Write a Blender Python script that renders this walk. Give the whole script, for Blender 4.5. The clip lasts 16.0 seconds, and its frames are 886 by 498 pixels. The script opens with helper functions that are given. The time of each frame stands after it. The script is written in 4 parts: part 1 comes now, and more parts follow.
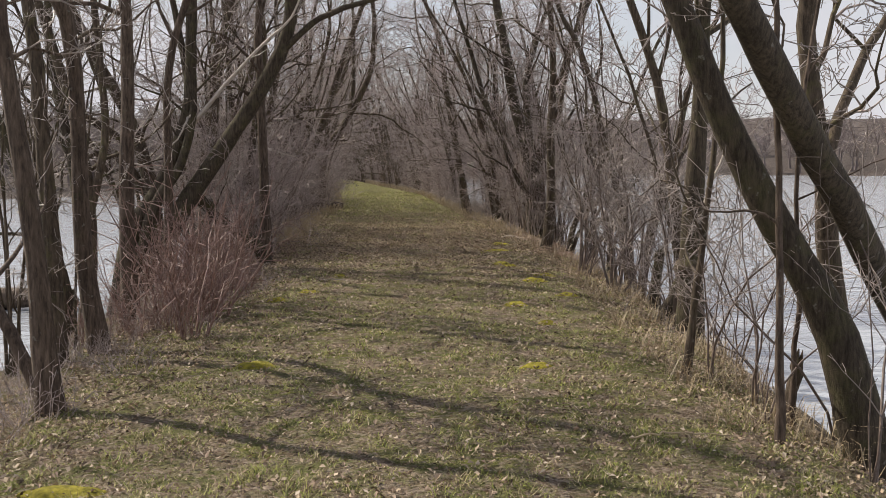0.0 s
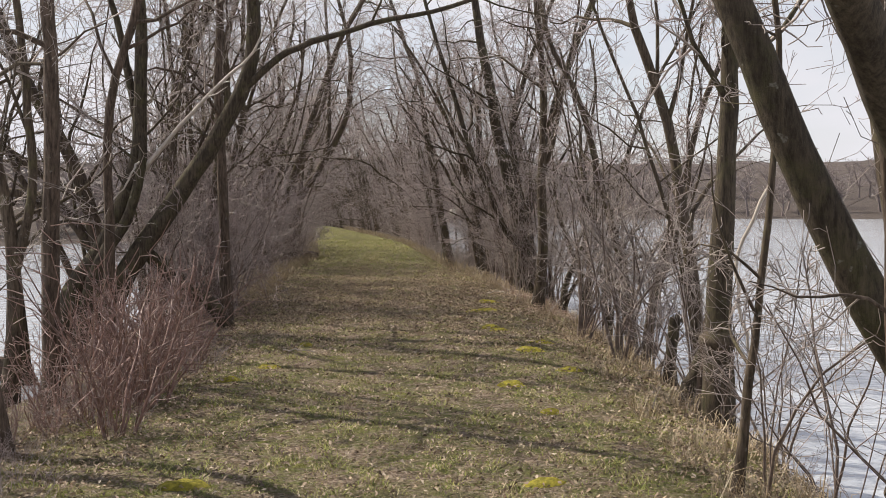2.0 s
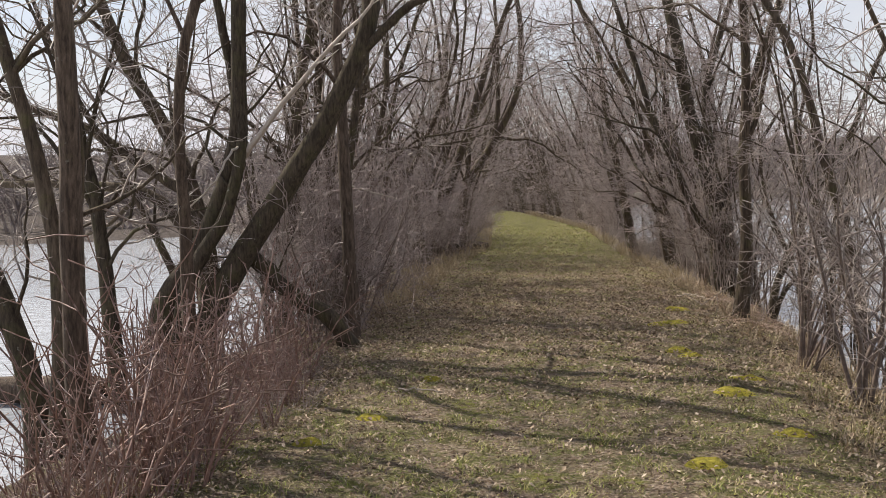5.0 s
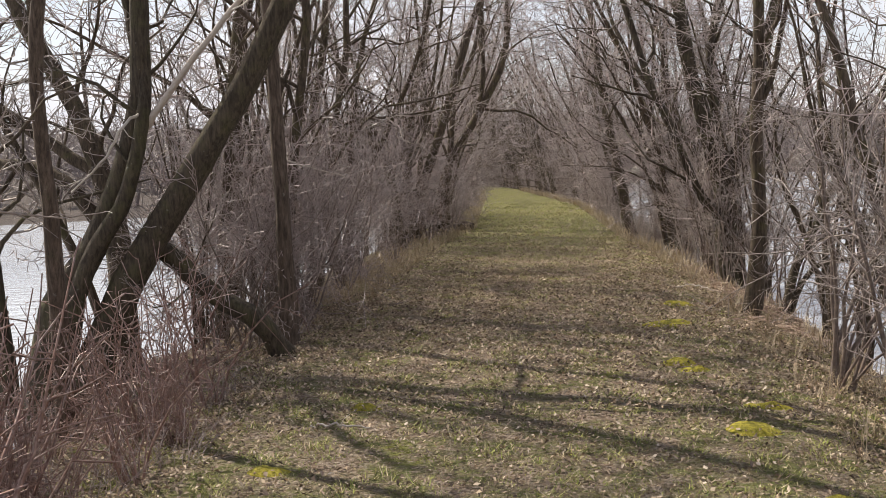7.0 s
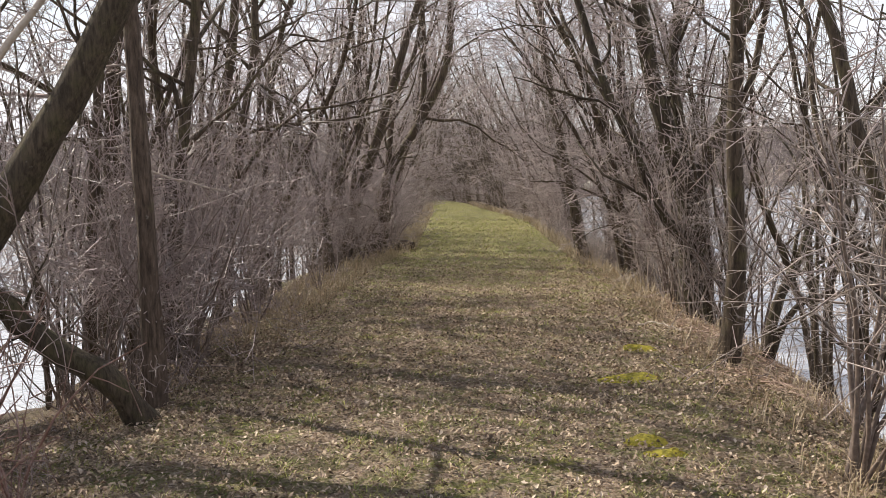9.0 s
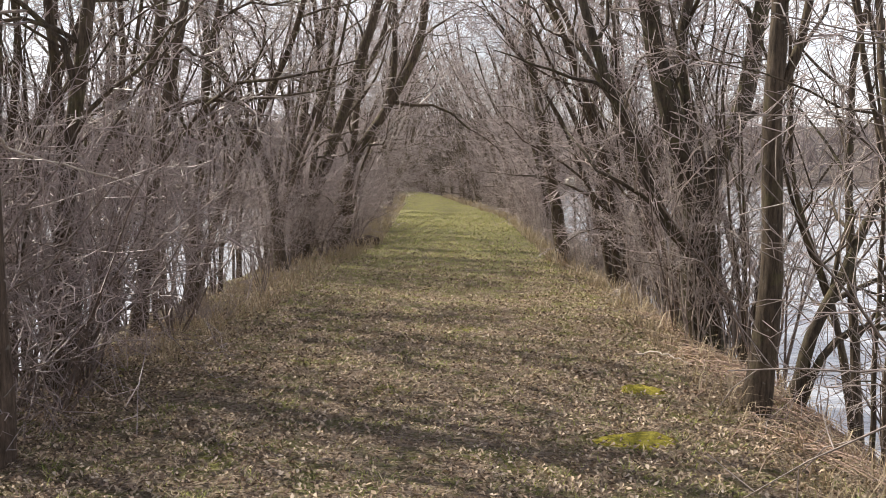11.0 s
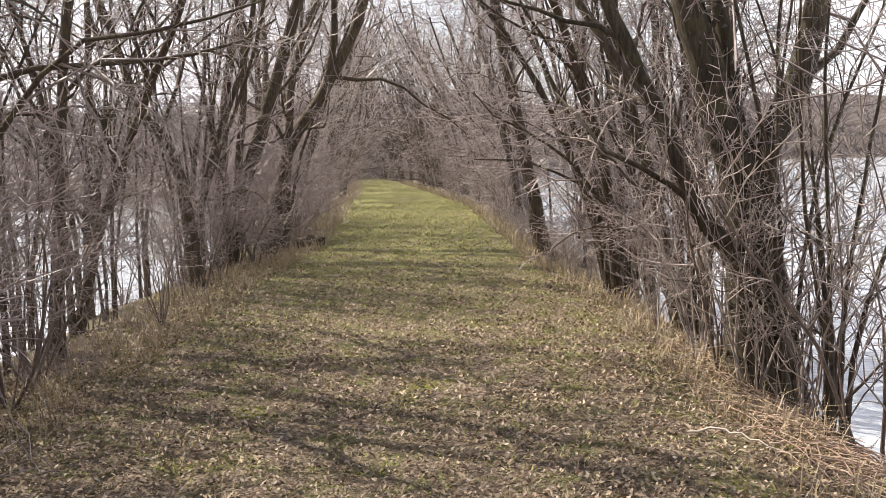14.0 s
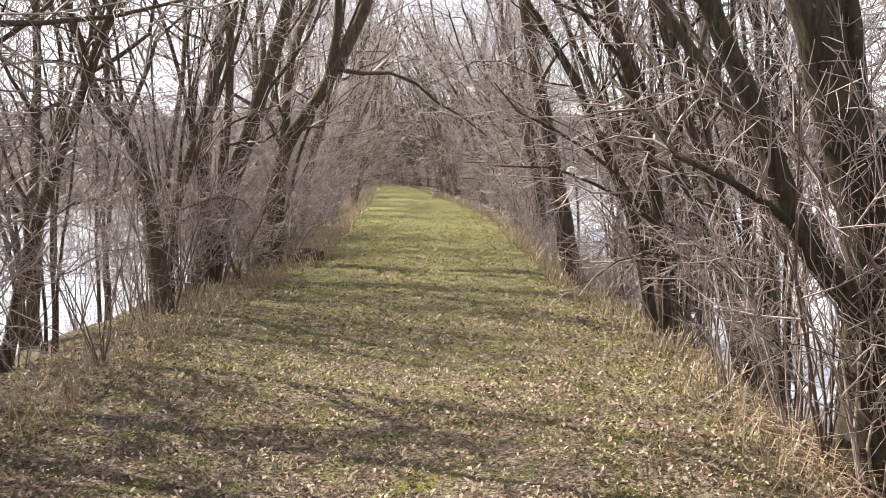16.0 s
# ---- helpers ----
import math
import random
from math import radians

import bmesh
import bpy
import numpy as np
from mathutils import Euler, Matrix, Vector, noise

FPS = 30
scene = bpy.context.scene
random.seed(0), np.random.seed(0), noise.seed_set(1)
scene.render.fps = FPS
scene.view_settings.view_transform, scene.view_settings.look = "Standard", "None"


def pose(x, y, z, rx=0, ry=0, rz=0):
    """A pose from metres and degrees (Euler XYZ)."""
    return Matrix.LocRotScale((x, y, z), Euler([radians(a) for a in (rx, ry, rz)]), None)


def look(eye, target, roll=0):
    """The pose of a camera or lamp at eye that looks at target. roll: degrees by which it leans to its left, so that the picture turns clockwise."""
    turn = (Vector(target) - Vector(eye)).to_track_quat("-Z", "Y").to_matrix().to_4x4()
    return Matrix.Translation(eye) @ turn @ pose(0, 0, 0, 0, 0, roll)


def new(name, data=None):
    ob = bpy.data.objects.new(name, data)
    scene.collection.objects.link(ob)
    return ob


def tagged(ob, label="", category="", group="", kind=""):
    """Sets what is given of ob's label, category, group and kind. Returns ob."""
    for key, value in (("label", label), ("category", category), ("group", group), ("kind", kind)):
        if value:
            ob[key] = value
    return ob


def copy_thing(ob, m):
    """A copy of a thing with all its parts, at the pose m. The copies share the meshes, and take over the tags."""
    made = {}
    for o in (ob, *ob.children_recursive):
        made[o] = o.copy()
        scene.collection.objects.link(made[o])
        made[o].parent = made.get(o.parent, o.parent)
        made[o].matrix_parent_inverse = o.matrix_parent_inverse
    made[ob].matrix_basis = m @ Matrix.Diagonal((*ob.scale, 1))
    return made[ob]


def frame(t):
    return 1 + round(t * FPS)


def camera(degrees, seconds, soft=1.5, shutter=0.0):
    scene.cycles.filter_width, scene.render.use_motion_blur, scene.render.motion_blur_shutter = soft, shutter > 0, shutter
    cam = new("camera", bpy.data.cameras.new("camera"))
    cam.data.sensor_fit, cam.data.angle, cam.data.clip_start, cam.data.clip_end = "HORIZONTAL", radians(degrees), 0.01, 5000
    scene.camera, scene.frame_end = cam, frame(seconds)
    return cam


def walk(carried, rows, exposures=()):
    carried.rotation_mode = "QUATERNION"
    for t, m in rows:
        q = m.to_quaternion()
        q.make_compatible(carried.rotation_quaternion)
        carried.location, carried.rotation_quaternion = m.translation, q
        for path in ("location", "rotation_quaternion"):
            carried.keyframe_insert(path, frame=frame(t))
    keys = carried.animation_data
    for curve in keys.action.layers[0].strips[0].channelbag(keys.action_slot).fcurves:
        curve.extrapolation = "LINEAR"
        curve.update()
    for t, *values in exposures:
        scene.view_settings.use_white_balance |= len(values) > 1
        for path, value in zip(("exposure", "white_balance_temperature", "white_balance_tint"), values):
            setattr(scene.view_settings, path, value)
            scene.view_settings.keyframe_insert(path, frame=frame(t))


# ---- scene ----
cam = camera(45.1, 16.0, 0.6)
PATH = [
    (0, (0.029, 0.01, 1.519), (0.024, 2.002, 1.346), -0.3),
    (0.5, (0.026, 0.383, 1.554), (0.052, 2.38, 1.455), -0.3),
    (1, (0.011, 0.766, 1.567), (0.049, 2.763, 1.467), -0.3),
    (1.5, (0.001, 1.224, 1.599), (0.043, 3.222, 1.506), -0.6),
    (2, (0.018, 1.674, 1.604), (0.05, 3.672, 1.512), -0.5),
    (2.5, (0.049, 2.158, 1.622), (0.05, 4.155, 1.517), -0.4),
    (3, (0.053, 2.642, 1.635), (0.005, 4.638, 1.522), -0.4),
    (3.5, (0.122, 3.111, 1.661), (-0.03, 5.102, 1.548), -0.6),
    (4, (0.141, 3.58, 1.667), (-0.115, 5.561, 1.558), -0.8),
    (4.2, (0.177, 3.78, 1.656), (-0.096, 5.758, 1.544), -1.0),
    (6.3, (0.302, 5.891, 1.642), (-0.063, 7.853, 1.507), -2.3),
    (6.5, (0.317, 6.098, 1.629), (-0.025, 8.063, 1.48), -2.3),
    (7, (0.366, 6.604, 1.622), (0.042, 8.571, 1.46), -2.1),
    (7.5, (0.382, 7.109, 1.65), (0.087, 9.083, 1.513), -1.3),
    (8, (0.43, 7.615, 1.634), (0.153, 9.591, 1.506), -1.3),
    (8.5, (0.417, 8.078, 1.63), (0.162, 10.057, 1.502), -1.4),
    (8.7, (0.406, 8.302, 1.631), (0.168, 10.284, 1.496), -1.8),
    (10.8, (0.302, 10.478, 1.616), (0.083, 12.459, 1.46), -0.4),
    (11, (0.285, 10.675, 1.619), (0.096, 12.66, 1.46), -0.1),
    (11.5, (0.25, 11.224, 1.595), (0.133, 13.214, 1.437), -0.3),
    (12, (0.186, 11.743, 1.589), (0.079, 13.732, 1.409), -0.6),
    (12.5, (0.153, 12.296, 1.599), (0.06, 14.286, 1.421), -1.4),
    (13, (0.134, 12.812, 1.6), (0.026, 14.799, 1.405), -1.9),
    (13.5, (0.092, 13.312, 1.607), (-0.017, 15.3, 1.416), -1.4),
    (14, (0.1, 13.843, 1.621), (-0.021, 15.83, 1.43), -1.9),
    (14.5, (0.062, 14.357, 1.599), (-0.063, 16.344, 1.408), -1.6),
    (15, (0.07, 14.922, 1.608), (-0.068, 16.908, 1.418), -1.7),
    (15.5, (0.06, 15.452, 1.592), (-0.087, 17.438, 1.411), -1.2),
    (16, (0.044, 15.979, 1.584), (-0.112, 17.965, 1.406), -0.9),
]
walk(cam, [(t, look(eye, target, roll)) for t, eye, target, roll in PATH], [(0, 0.08), (3, 0.34), (4, 0.24), (6.5, 0.44), (8, 0.58), (11, 0.74), (13.5, 0.84), (16, 1.12)])

# ---- world and sun ----
SUN_EL, SUN_AZ = radians(46), radians(-60)  # azimuth from +y towards +x
SUN_DIR = Vector((math.sin(SUN_AZ) * math.cos(SUN_EL), math.cos(SUN_AZ) * math.cos(SUN_EL), math.sin(SUN_EL)))

world = bpy.data.worlds.new("sky")
scene.world = world
world.use_nodes = True
wn, wl = world.node_tree.nodes, world.node_tree.links
sky = wn.new("ShaderNodeTexSky")
sky.sky_type, sky.sun_disc = "NISHITA", False
sky.sun_elevation, sky.sun_rotation = SUN_EL, SUN_AZ
cloud_at = wn.new("ShaderNodeTexCoord")
cloud_map = wn.new("ShaderNodeMapping")
cloud_map.inputs["Scale"].default_value = (1.0, 1.0, 3.2)
clouds = wn.new("ShaderNodeTexNoise")
clouds.inputs["Scale"].default_value, clouds.inputs["Detail"].default_value = 2.6, 5.0
cloud_ramp = wn.new("ShaderNodeMapRange")
for key, v in (("From Min", 0.36), ("From Max", 0.60), ("To Min", 0.55), ("To Max", 1.0)):
    cloud_ramp.inputs[key].default_value = v
cloud_mix = wn.new("ShaderNodeMix")
cloud_mix.data_type = "RGBA"
cloud_mix.inputs[7].default_value = (6.9, 6.8, 7.2, 1)
wl.new(cloud_at.outputs["Generated"], cloud_map.inputs["Vector"])
wl.new(cloud_map.outputs["Vector"], clouds.inputs["Vector"])
wl.new(clouds.outputs["Fac"], cloud_ramp.inputs["Value"])
# clouds stand thick towards the horizon and thin out overhead
cloud_axis = wn.new("ShaderNodeSeparateXYZ")
cloud_thin = wn.new("ShaderNodeMapRange")
for key, v in (("From Min", 0.35), ("From Max", 0.8), ("To Min", 1.0), ("To Max", 0.3)):
    cloud_thin.inputs[key].default_value = v
cloud_cover = wn.new("ShaderNodeMath")
cloud_cover.operation = "MULTIPLY"
wl.new(cloud_at.outputs["Generated"], cloud_axis.inputs["Vector"])
wl.new(cloud_axis.outputs["Z"], cloud_thin.inputs["Value"])
wl.new(cloud_ramp.outputs["Result"], cloud_cover.inputs[0])
wl.new(cloud_thin.outputs["Result"], cloud_cover.inputs[1])
wl.new(cloud_cover.outputs[0], cloud_mix.inputs[0])
wl.new(sky.outputs["Color"], cloud_mix.inputs[6])
wl.new(cloud_mix.outputs[2], wn["Background"].inputs["Color"])
wn["Background"].inputs["Strength"].default_value = 0.1

sun = new("sun", bpy.data.lights.new("sun", "SUN"))
sun.data.energy, sun.data.angle, sun.data.color = 5.0, radians(0.6), (1.0, 0.92, 0.79)
sun.matrix_world = look((0, 0, 30), Vector((0, 0, 30)) - SUN_DIR)


# ---- materials ----
class Nodes:
    """A short way to wire a node material."""

    def __init__(self, name, rough=0.85):
        self.mat = bpy.data.materials.new(name)
        self.mat.use_nodes = True
        self.tree = self.mat.node_tree
        self.bsdf = self.tree.nodes["Principled BSDF"]
        self.bsdf.inputs["Roughness"].default_value = rough
        self.bsdf.inputs["Specular IOR Level"].default_value = 0.25

    def node(self, kind, **inputs):
        n = self.tree.nodes.new(kind)
        for key, v in inputs.items():
            self.put(n, key.replace("_", " "), v)
        return n

    def put(self, n, key, v):
        if isinstance(v, bpy.types.NodeSocket):
            self.tree.links.new(v, n.inputs[key])
        else:
            n.inputs[key].default_value = v

    def coord(self, scale=(1, 1, 1)):
        c = self.node("ShaderNodeTexCoord")
        return self.node("ShaderNodeMapping", Vector=c.outputs["Object"], Scale=scale).outputs["Vector"]

    def noise(self, vec, scale, detail=4.0, rough=0.6):
        return self.node("ShaderNodeTexNoise", Vector=vec, Scale=scale, Detail=detail, Roughness=rough).outputs["Fac"]

    def span(self, v, a, b, lo=0.0, hi=1.0):
        n = self.node("ShaderNodeMapRange", Value=v)
        for key, x in (("From Min", a), ("From Max", b), ("To Min", lo), ("To Max", hi)):
            n.inputs[key].default_value = x
        return n.outputs["Result"]

    def mix(self, fac, a, b):
        n = self.node("ShaderNodeMix")
        n.data_type = "RGBA"
        for i, v in ((0, fac), (6, a), (7, b)):
            if isinstance(v, bpy.types.NodeSocket):
                self.tree.links.new(v, n.inputs[i])
            else:
                n.inputs[i].default_value = (*v, 1) if isinstance(v, tuple) else v
        return n.outputs[2]

    def math(self, op, a, b):
        n = self.node("ShaderNodeMath")
        n.operation = op
        self.put(n, 0, a)
        self.put(n, 1, b)
        return n.outputs[0]

    def bump(self, height, strength, distance):
        n = self.node("ShaderNodeBump", Height=height, Strength=strength, Distance=distance)
        self.tree.links.new(n.outputs["Normal"], self.bsdf.inputs["Normal"])

    def done(self, colour):
        self.put(self.bsdf, "Base Color", colour if isinstance(colour, bpy.types.NodeSocket) else (*colour, 1))
        return self.mat


def bark_material(name, dark, light, moss, moss_amount):
    n = Nodes(name, 0.9)
    at = n.coord()
    long_at = n.coord((1, 1, 0.16))
    ridges = n.noise(long_at, 42, 5, 0.7)
    blotch = n.noise(at, 3.2, 4)
    fine = n.noise(at, 120, 3)
    col = n.mix(n.span(ridges, 0.36, 0.66), dark, light)
    col = n.mix(n.span(blotch, 0.35, 0.7, 0.0, 0.5), col, tuple(0.6 * c for c in dark))
    green = n.math("MULTIPLY", n.span(n.noise(at, 5.5, 5, 0.65), 0.62 - 0.22 * moss_amount, 0.78 - 0.12 * moss_amount), n.span(fine, 0.3, 0.6, 0.35, 1.0))
    col = n.mix(n.math("MULTIPLY", green, 0.5), col, moss)
    lichen = n.span(n.noise(at, 17, 3), 0.66, 0.74, 0.0, 0.5)
    col = n.mix(lichen, col, (0.30, 0.29, 0.25))
    n.bump(n.math("ADD", ridges, n.math("MULTIPLY", fine, 0.3)), 0.9, 0.012)
    return n.done(col)


def twig_material(name, a, b, c):
    n = Nodes(name, 0.5)
    n.bsdf.inputs["Specular IOR Level"].default_value = 0.5
    rnd = n.node("ShaderNodeNewGeometry").outputs["Random Per Island"]
    own = n.node("ShaderNodeObjectInfo").outputs["Random"]
    col = n.mix(n.span(rnd, 0, 1), a, b)
    col = n.mix(n.span(n.noise(n.coord(), 30, 3), 0.45, 0.75, 0, 0.7), col, c)
    col = n.mix(n.span(own, 0, 1, 0, 0.25), col, a)
    return n.done(col)


BARK = bark_material("bark", (0.052, 0.039, 0.028), (0.18, 0.138, 0.10), (0.14, 0.145, 0.045), 0.45)
BARK_MOSSY = bark_material("mossy_bark", (0.04, 0.031, 0.022), (0.135, 0.106, 0.076), (0.12, 0.12, 0.045), 0.65)
BARK_GREY = bark_material("grey_bark", (0.058, 0.042, 0.032), (0.215, 0.16, 0.122), (0.16, 0.16, 0.07), 0.1)
TWIGS = twig_material("twigs", (0.15, 0.118, 0.102), (0.41, 0.335, 0.295), (0.54, 0.46, 0.41))
TWIGS_PURPLE = twig_material("thicket_twigs", (0.185, 0.142, 0.13), (0.46, 0.365, 0.345), (0.61, 0.52, 0.49))
STEMS = twig_material("shrub_stems", (0.065, 0.047, 0.038), (0.20, 0.147, 0.12), (0.32, 0.25, 0.205))
CANES = twig_material("red_canes", (0.14, 0.075, 0.06), (0.35, 0.215, 0.175), (0.55, 0.43, 0.39))
PALE_WOOD = twig_material("pale_wood", (0.42, 0.36, 0.30), (0.50, 0.44, 0.38), (0.34, 0.27, 0.21))
STALKS = twig_material("dry_stalks", (0.27, 0.165, 0.12), (0.43, 0.30, 0.225), (0.60, 0.50, 0.39))
STRAW = twig_material("straw", (0.36, 0.27, 0.16), (0.50, 0.40, 0.26), (0.30, 0.22, 0.13))
FAR_TWIGS = twig_material("far_twigs", (0.13, 0.105, 0.10), (0.25, 0.20, 0.195), (0.30, 0.25, 0.235))


def blade_material(name, colours):
    n = Nodes(name, 0.7)
    rnd = n.node("ShaderNodeNewGeometry").outputs["Random Per Island"]
    ramp = n.node("ShaderNodeValToRGB", Fac=rnd)
    ramp.color_ramp.interpolation = "CONSTANT"
    els = ramp.color_ramp.elements
    while len(els) < len(colours):
        els.new(0.5)
    for k, c in enumerate(colours):
        els[k].position, els[k].color = k / len(colours), (*c, 1)
    return n.done(ramp.outputs["Color"])


LITTER = blade_material("dead_leaves", [(0.43, 0.325, 0.225), (0.50, 0.395, 0.285), (0.26, 0.19, 0.135), (0.45, 0.345, 0.235), (0.56, 0.455, 0.35), (0.12, 0.086, 0.062), (0.36, 0.262, 0.19), (0.19, 0.138, 0.10)])
GRASS = blade_material("grass_blades", [(0.25, 0.275, 0.065), (0.33, 0.335, 0.085), (0.48, 0.39, 0.22), (0.13, 0.165, 0.04), (0.60, 0.50, 0.32), (0.39, 0.375, 0.11), (0.17, 0.12, 0.075), (0.30, 0.315, 0.08)])


def ground_material():
    n = Nodes("ground", 0.95)
    at = n.coord()
    big, mid, fine, grain = n.noise(at, 0.7, 4), n.noise(at, 3.0, 5), n.noise(at, 16, 5, 0.7), n.noise(at, 70, 4, 0.7)
    sep = n.node("ShaderNodeSeparateXYZ", Vector=at)
    soil, tan, green, moss = (0.075, 0.054, 0.036), (0.36, 0.275, 0.19), (0.155, 0.165, 0.045), (0.36, 0.34, 0.055)
    cells = n.node("ShaderNodeTexVoronoi", Vector=n.coord((1, 1, 0.3)), Scale=42.0)
    leaf = n.node("ShaderNodeValToRGB", Fac=n.node("ShaderNodeSeparateColor", Color=cells.outputs["Color"]).outputs[0])
    els = leaf.color_ramp.elements
    for k, c in enumerate([(0.085, 0.058, 0.042), (0.29, 0.20, 0.138), (0.40, 0.295, 0.215), (0.58, 0.465, 0.37)]):
        if k > 1:
            els.new(0.5)
        els[k].position, els[k].color = (0.0, 0.3, 0.65, 1.0)[k], (*c, 1)
    col = n.mix(n.span(grain, 0.38, 0.62), soil, tan)
    col = n.mix(0.6, col, leaf.outputs["Color"])
    greenness = n.math("ADD", n.span(mid, 0.40, 0.60, 0.0, 1.1), n.span(sep.outputs["Y"], 18, 34, 0.0, 0.65))
    litter = n.math("MULTIPLY", n.span(sep.outputs["Y"], 12, 18), n.span(sep.outputs["Y"], 20, 31, 1.0, 0.0))
    greenness = n.math("SUBTRACT", greenness, n.math("MULTIPLY", litter, 0.4))
    clamp = n.span(n.math("MULTIPLY", greenness, n.span(fine, 0.36, 0.58, 0.1, 1.25)), 0, 1)
    col = n.mix(n.math("MULTIPLY", clamp, 0.85), col, n.mix(n.span(sep.outputs["Y"], 17, 36), green, n.mix(n.span(mid, 0.4, 0.6), (0.25, 0.255, 0.07), (0.34, 0.34, 0.10))))
    spots = n.math("MULTIPLY", n.span(n.noise(at, 1.5, 5, 0.6), 0.60, 0.70), n.span(fine, 0.4, 0.6))
    col = n.mix(n.math("MULTIPLY", spots, 0.6), col, moss)
    bare = n.math("MULTIPLY", n.span(n.noise(at, 2.1, 5, 0.65), 0.56, 0.68), n.span(fine, 0.35, 0.6, 0.4, 1.0))
    col = n.mix(n.math("MULTIPLY", bare, 0.75), col, (0.085, 0.066, 0.042))
    bank = n.span(sep.outputs["Z"], -0.12, -0.4)
    col = n.mix(bank, col, n.mix(n.span(fine, 0.35, 0.65), (0.075, 0.055, 0.04), (0.22, 0.165, 0.115)))
    shore = n.math("MAXIMUM", n.span(sep.outputs["Z"], 0.2, 0.8), n.math("MAXIMUM", n.span(sep.outputs["X"], 8, 12), n.math("MAXIMUM", n.span(sep.outputs["X"], -16, -20), n.span(sep.outputs["Y"], 66, 76))))
    col = n.mix(shore, col, n.mix(n.span(mid, 0.35, 0.65), (0.085, 0.068, 0.06), (0.15, 0.12, 0.105)))
    n.bump(n.math("SUBTRACT", n.math("ADD", grain, n.math("MULTIPLY", fine, 1.2)), n.math("MULTIPLY", cells.outputs["Distance"], 0.8)), 1.0, 0.05)
    return n.done(col)


GROUND = ground_material()


def moss_material():
    n = Nodes("moss", 0.95)
    at = n.coord()
    col = n.mix(n.span(n.noise(at, 26, 4), 0.35, 0.65), (0.20, 0.18, 0.03), (0.46, 0.39, 0.055))
    n.bump(n.noise(at, 130, 4, 0.7), 1.0, 0.02)
    return n.done(col)


MOSS = moss_material()


def water_material():
    n = Nodes("water", 0.06)
    n.bsdf.inputs["Specular IOR Level"].default_value = 0.5
    n.bsdf.inputs["IOR"].default_value = 1.33
    at = n.coord((1.0, 1.5, 1.0))
    waves = n.math("ADD", n.noise(at, 2.2, 4, 0.55), n.math("MULTIPLY", n.noise(at, 9, 3), 0.35))
    n.bump(waves, 0.6, 0.06)
    # pale blue-grey base paints in the bright sky that the lake reflects
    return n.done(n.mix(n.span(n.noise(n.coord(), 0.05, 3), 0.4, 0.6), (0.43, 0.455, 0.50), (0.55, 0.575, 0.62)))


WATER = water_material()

# ---- helpers for meshes ----


class Tubes:
    """Gathers tapered round tubes into one mesh."""

    def __init__(self):
        self.v, self.f, self.n = [], [], 0

    def add(self, pts, radii, sides):
        pts, radii = np.asarray(pts, float), np.asarray(radii, float)
        tan = np.empty_like(pts)
        tan[1:-1], tan[0], tan[-1] = pts[2:] - pts[:-2], pts[1] - pts[0], pts[-1] - pts[-2]
        tan /= np.linalg.norm(tan, axis=1)[:, None] + 1e-9
        ref = np.array((0.31, 0.87, 0.38)) if abs(tan[0, 1]) < 0.8 else np.array((0.9, 0.1, 0.42))
        a = np.cross(tan, ref)
        a /= np.linalg.norm(a, axis=1)[:, None] + 1e-9
        b = np.cross(tan, a)
        ang = np.arange(sides) * (2 * math.pi / sides)
        ring = pts[:, None, :] + radii[:, None, None] * (np.cos(ang)[None, :, None] * a[:, None, :] + np.sin(ang)[None, :, None] * b[:, None, :])
        k, s, o = len(pts), sides, self.n
        self.v.append(ring.reshape(-1, 3))
        i = (np.arange(k - 1)[:, None] * s + np.arange(s)[None, :]).ravel()
        j = (np.arange(k - 1)[:, None] * s + (np.arange(s)[None, :] + 1) % s).ravel()
        self.f.append(np.stack((i, j, j + s, i + s), 1) + o)
        self.n += k * s

    def mesh(self, name, origin=(0, 0, 0)):
        return quad_mesh(name, np.concatenate(self.v) - np.asarray(origin, float), np.concatenate(self.f))


def quad_mesh(name, verts, faces, smooth=True):
    """A mesh from arrays of vertices and of faces with one count of corners."""
    me = bpy.data.meshes.new(name)
    k = faces.shape[1]
    me.vertices.add(len(verts))
    me.vertices.foreach_set("co", np.ascontiguousarray(verts, np.float32).ravel())
    me.loops.add(faces.size)
    me.loops.foreach_set("vertex_index", np.ascontiguousarray(faces, np.int32).ravel())
    me.polygons.add(len(faces))
    me.polygons.foreach_set("loop_start", np.arange(0, faces.size, k, dtype=np.int32))
    me.polygons.foreach_set("use_smooth", np.full(len(faces), smooth))
    me.update(calc_edges=True)
    return me


def part(name, data, material, parent, label=""):
    """Links a mesh, bmesh or Tubes as one part under its thing."""
    if isinstance(data, Tubes):
        data = data.mesh(name)
    elif isinstance(data, bmesh.types.BMesh):
        me = bpy.data.meshes.new(name)
        data.to_mesh(me)
        data.free()
        data = me
    data.materials.append(material)
    ob = new(name, data)
    ob.parent = parent
    return tagged(ob, label)


def thing(name, at, label, category, group=""):
    ob = new(name)
    ob.empty_display_size = 0.1
    ob.location = at
    return tagged(ob, label, category, group)


def spline(pts, n):
    """A smooth line of n points through the given ones."""
    pts = np.asarray(pts, float)
    p = np.vstack((2 * pts[0] - pts[1], pts, 2 * pts[-1] - pts[-2]))
    t = np.linspace(0, len(pts) - 1 - 1e-6, n)
    i = t.astype(int)
    u = (t - i)[:, None]
    a, b, c, d = p[i], p[i + 1], p[i + 2], p[i + 3]
    return 0.5 * (2 * b + (c - a) * u + (2 * a - 5 * b + 4 * c - d) * u ** 2 + (3 * b - a - 3 * c + d) * u ** 3)


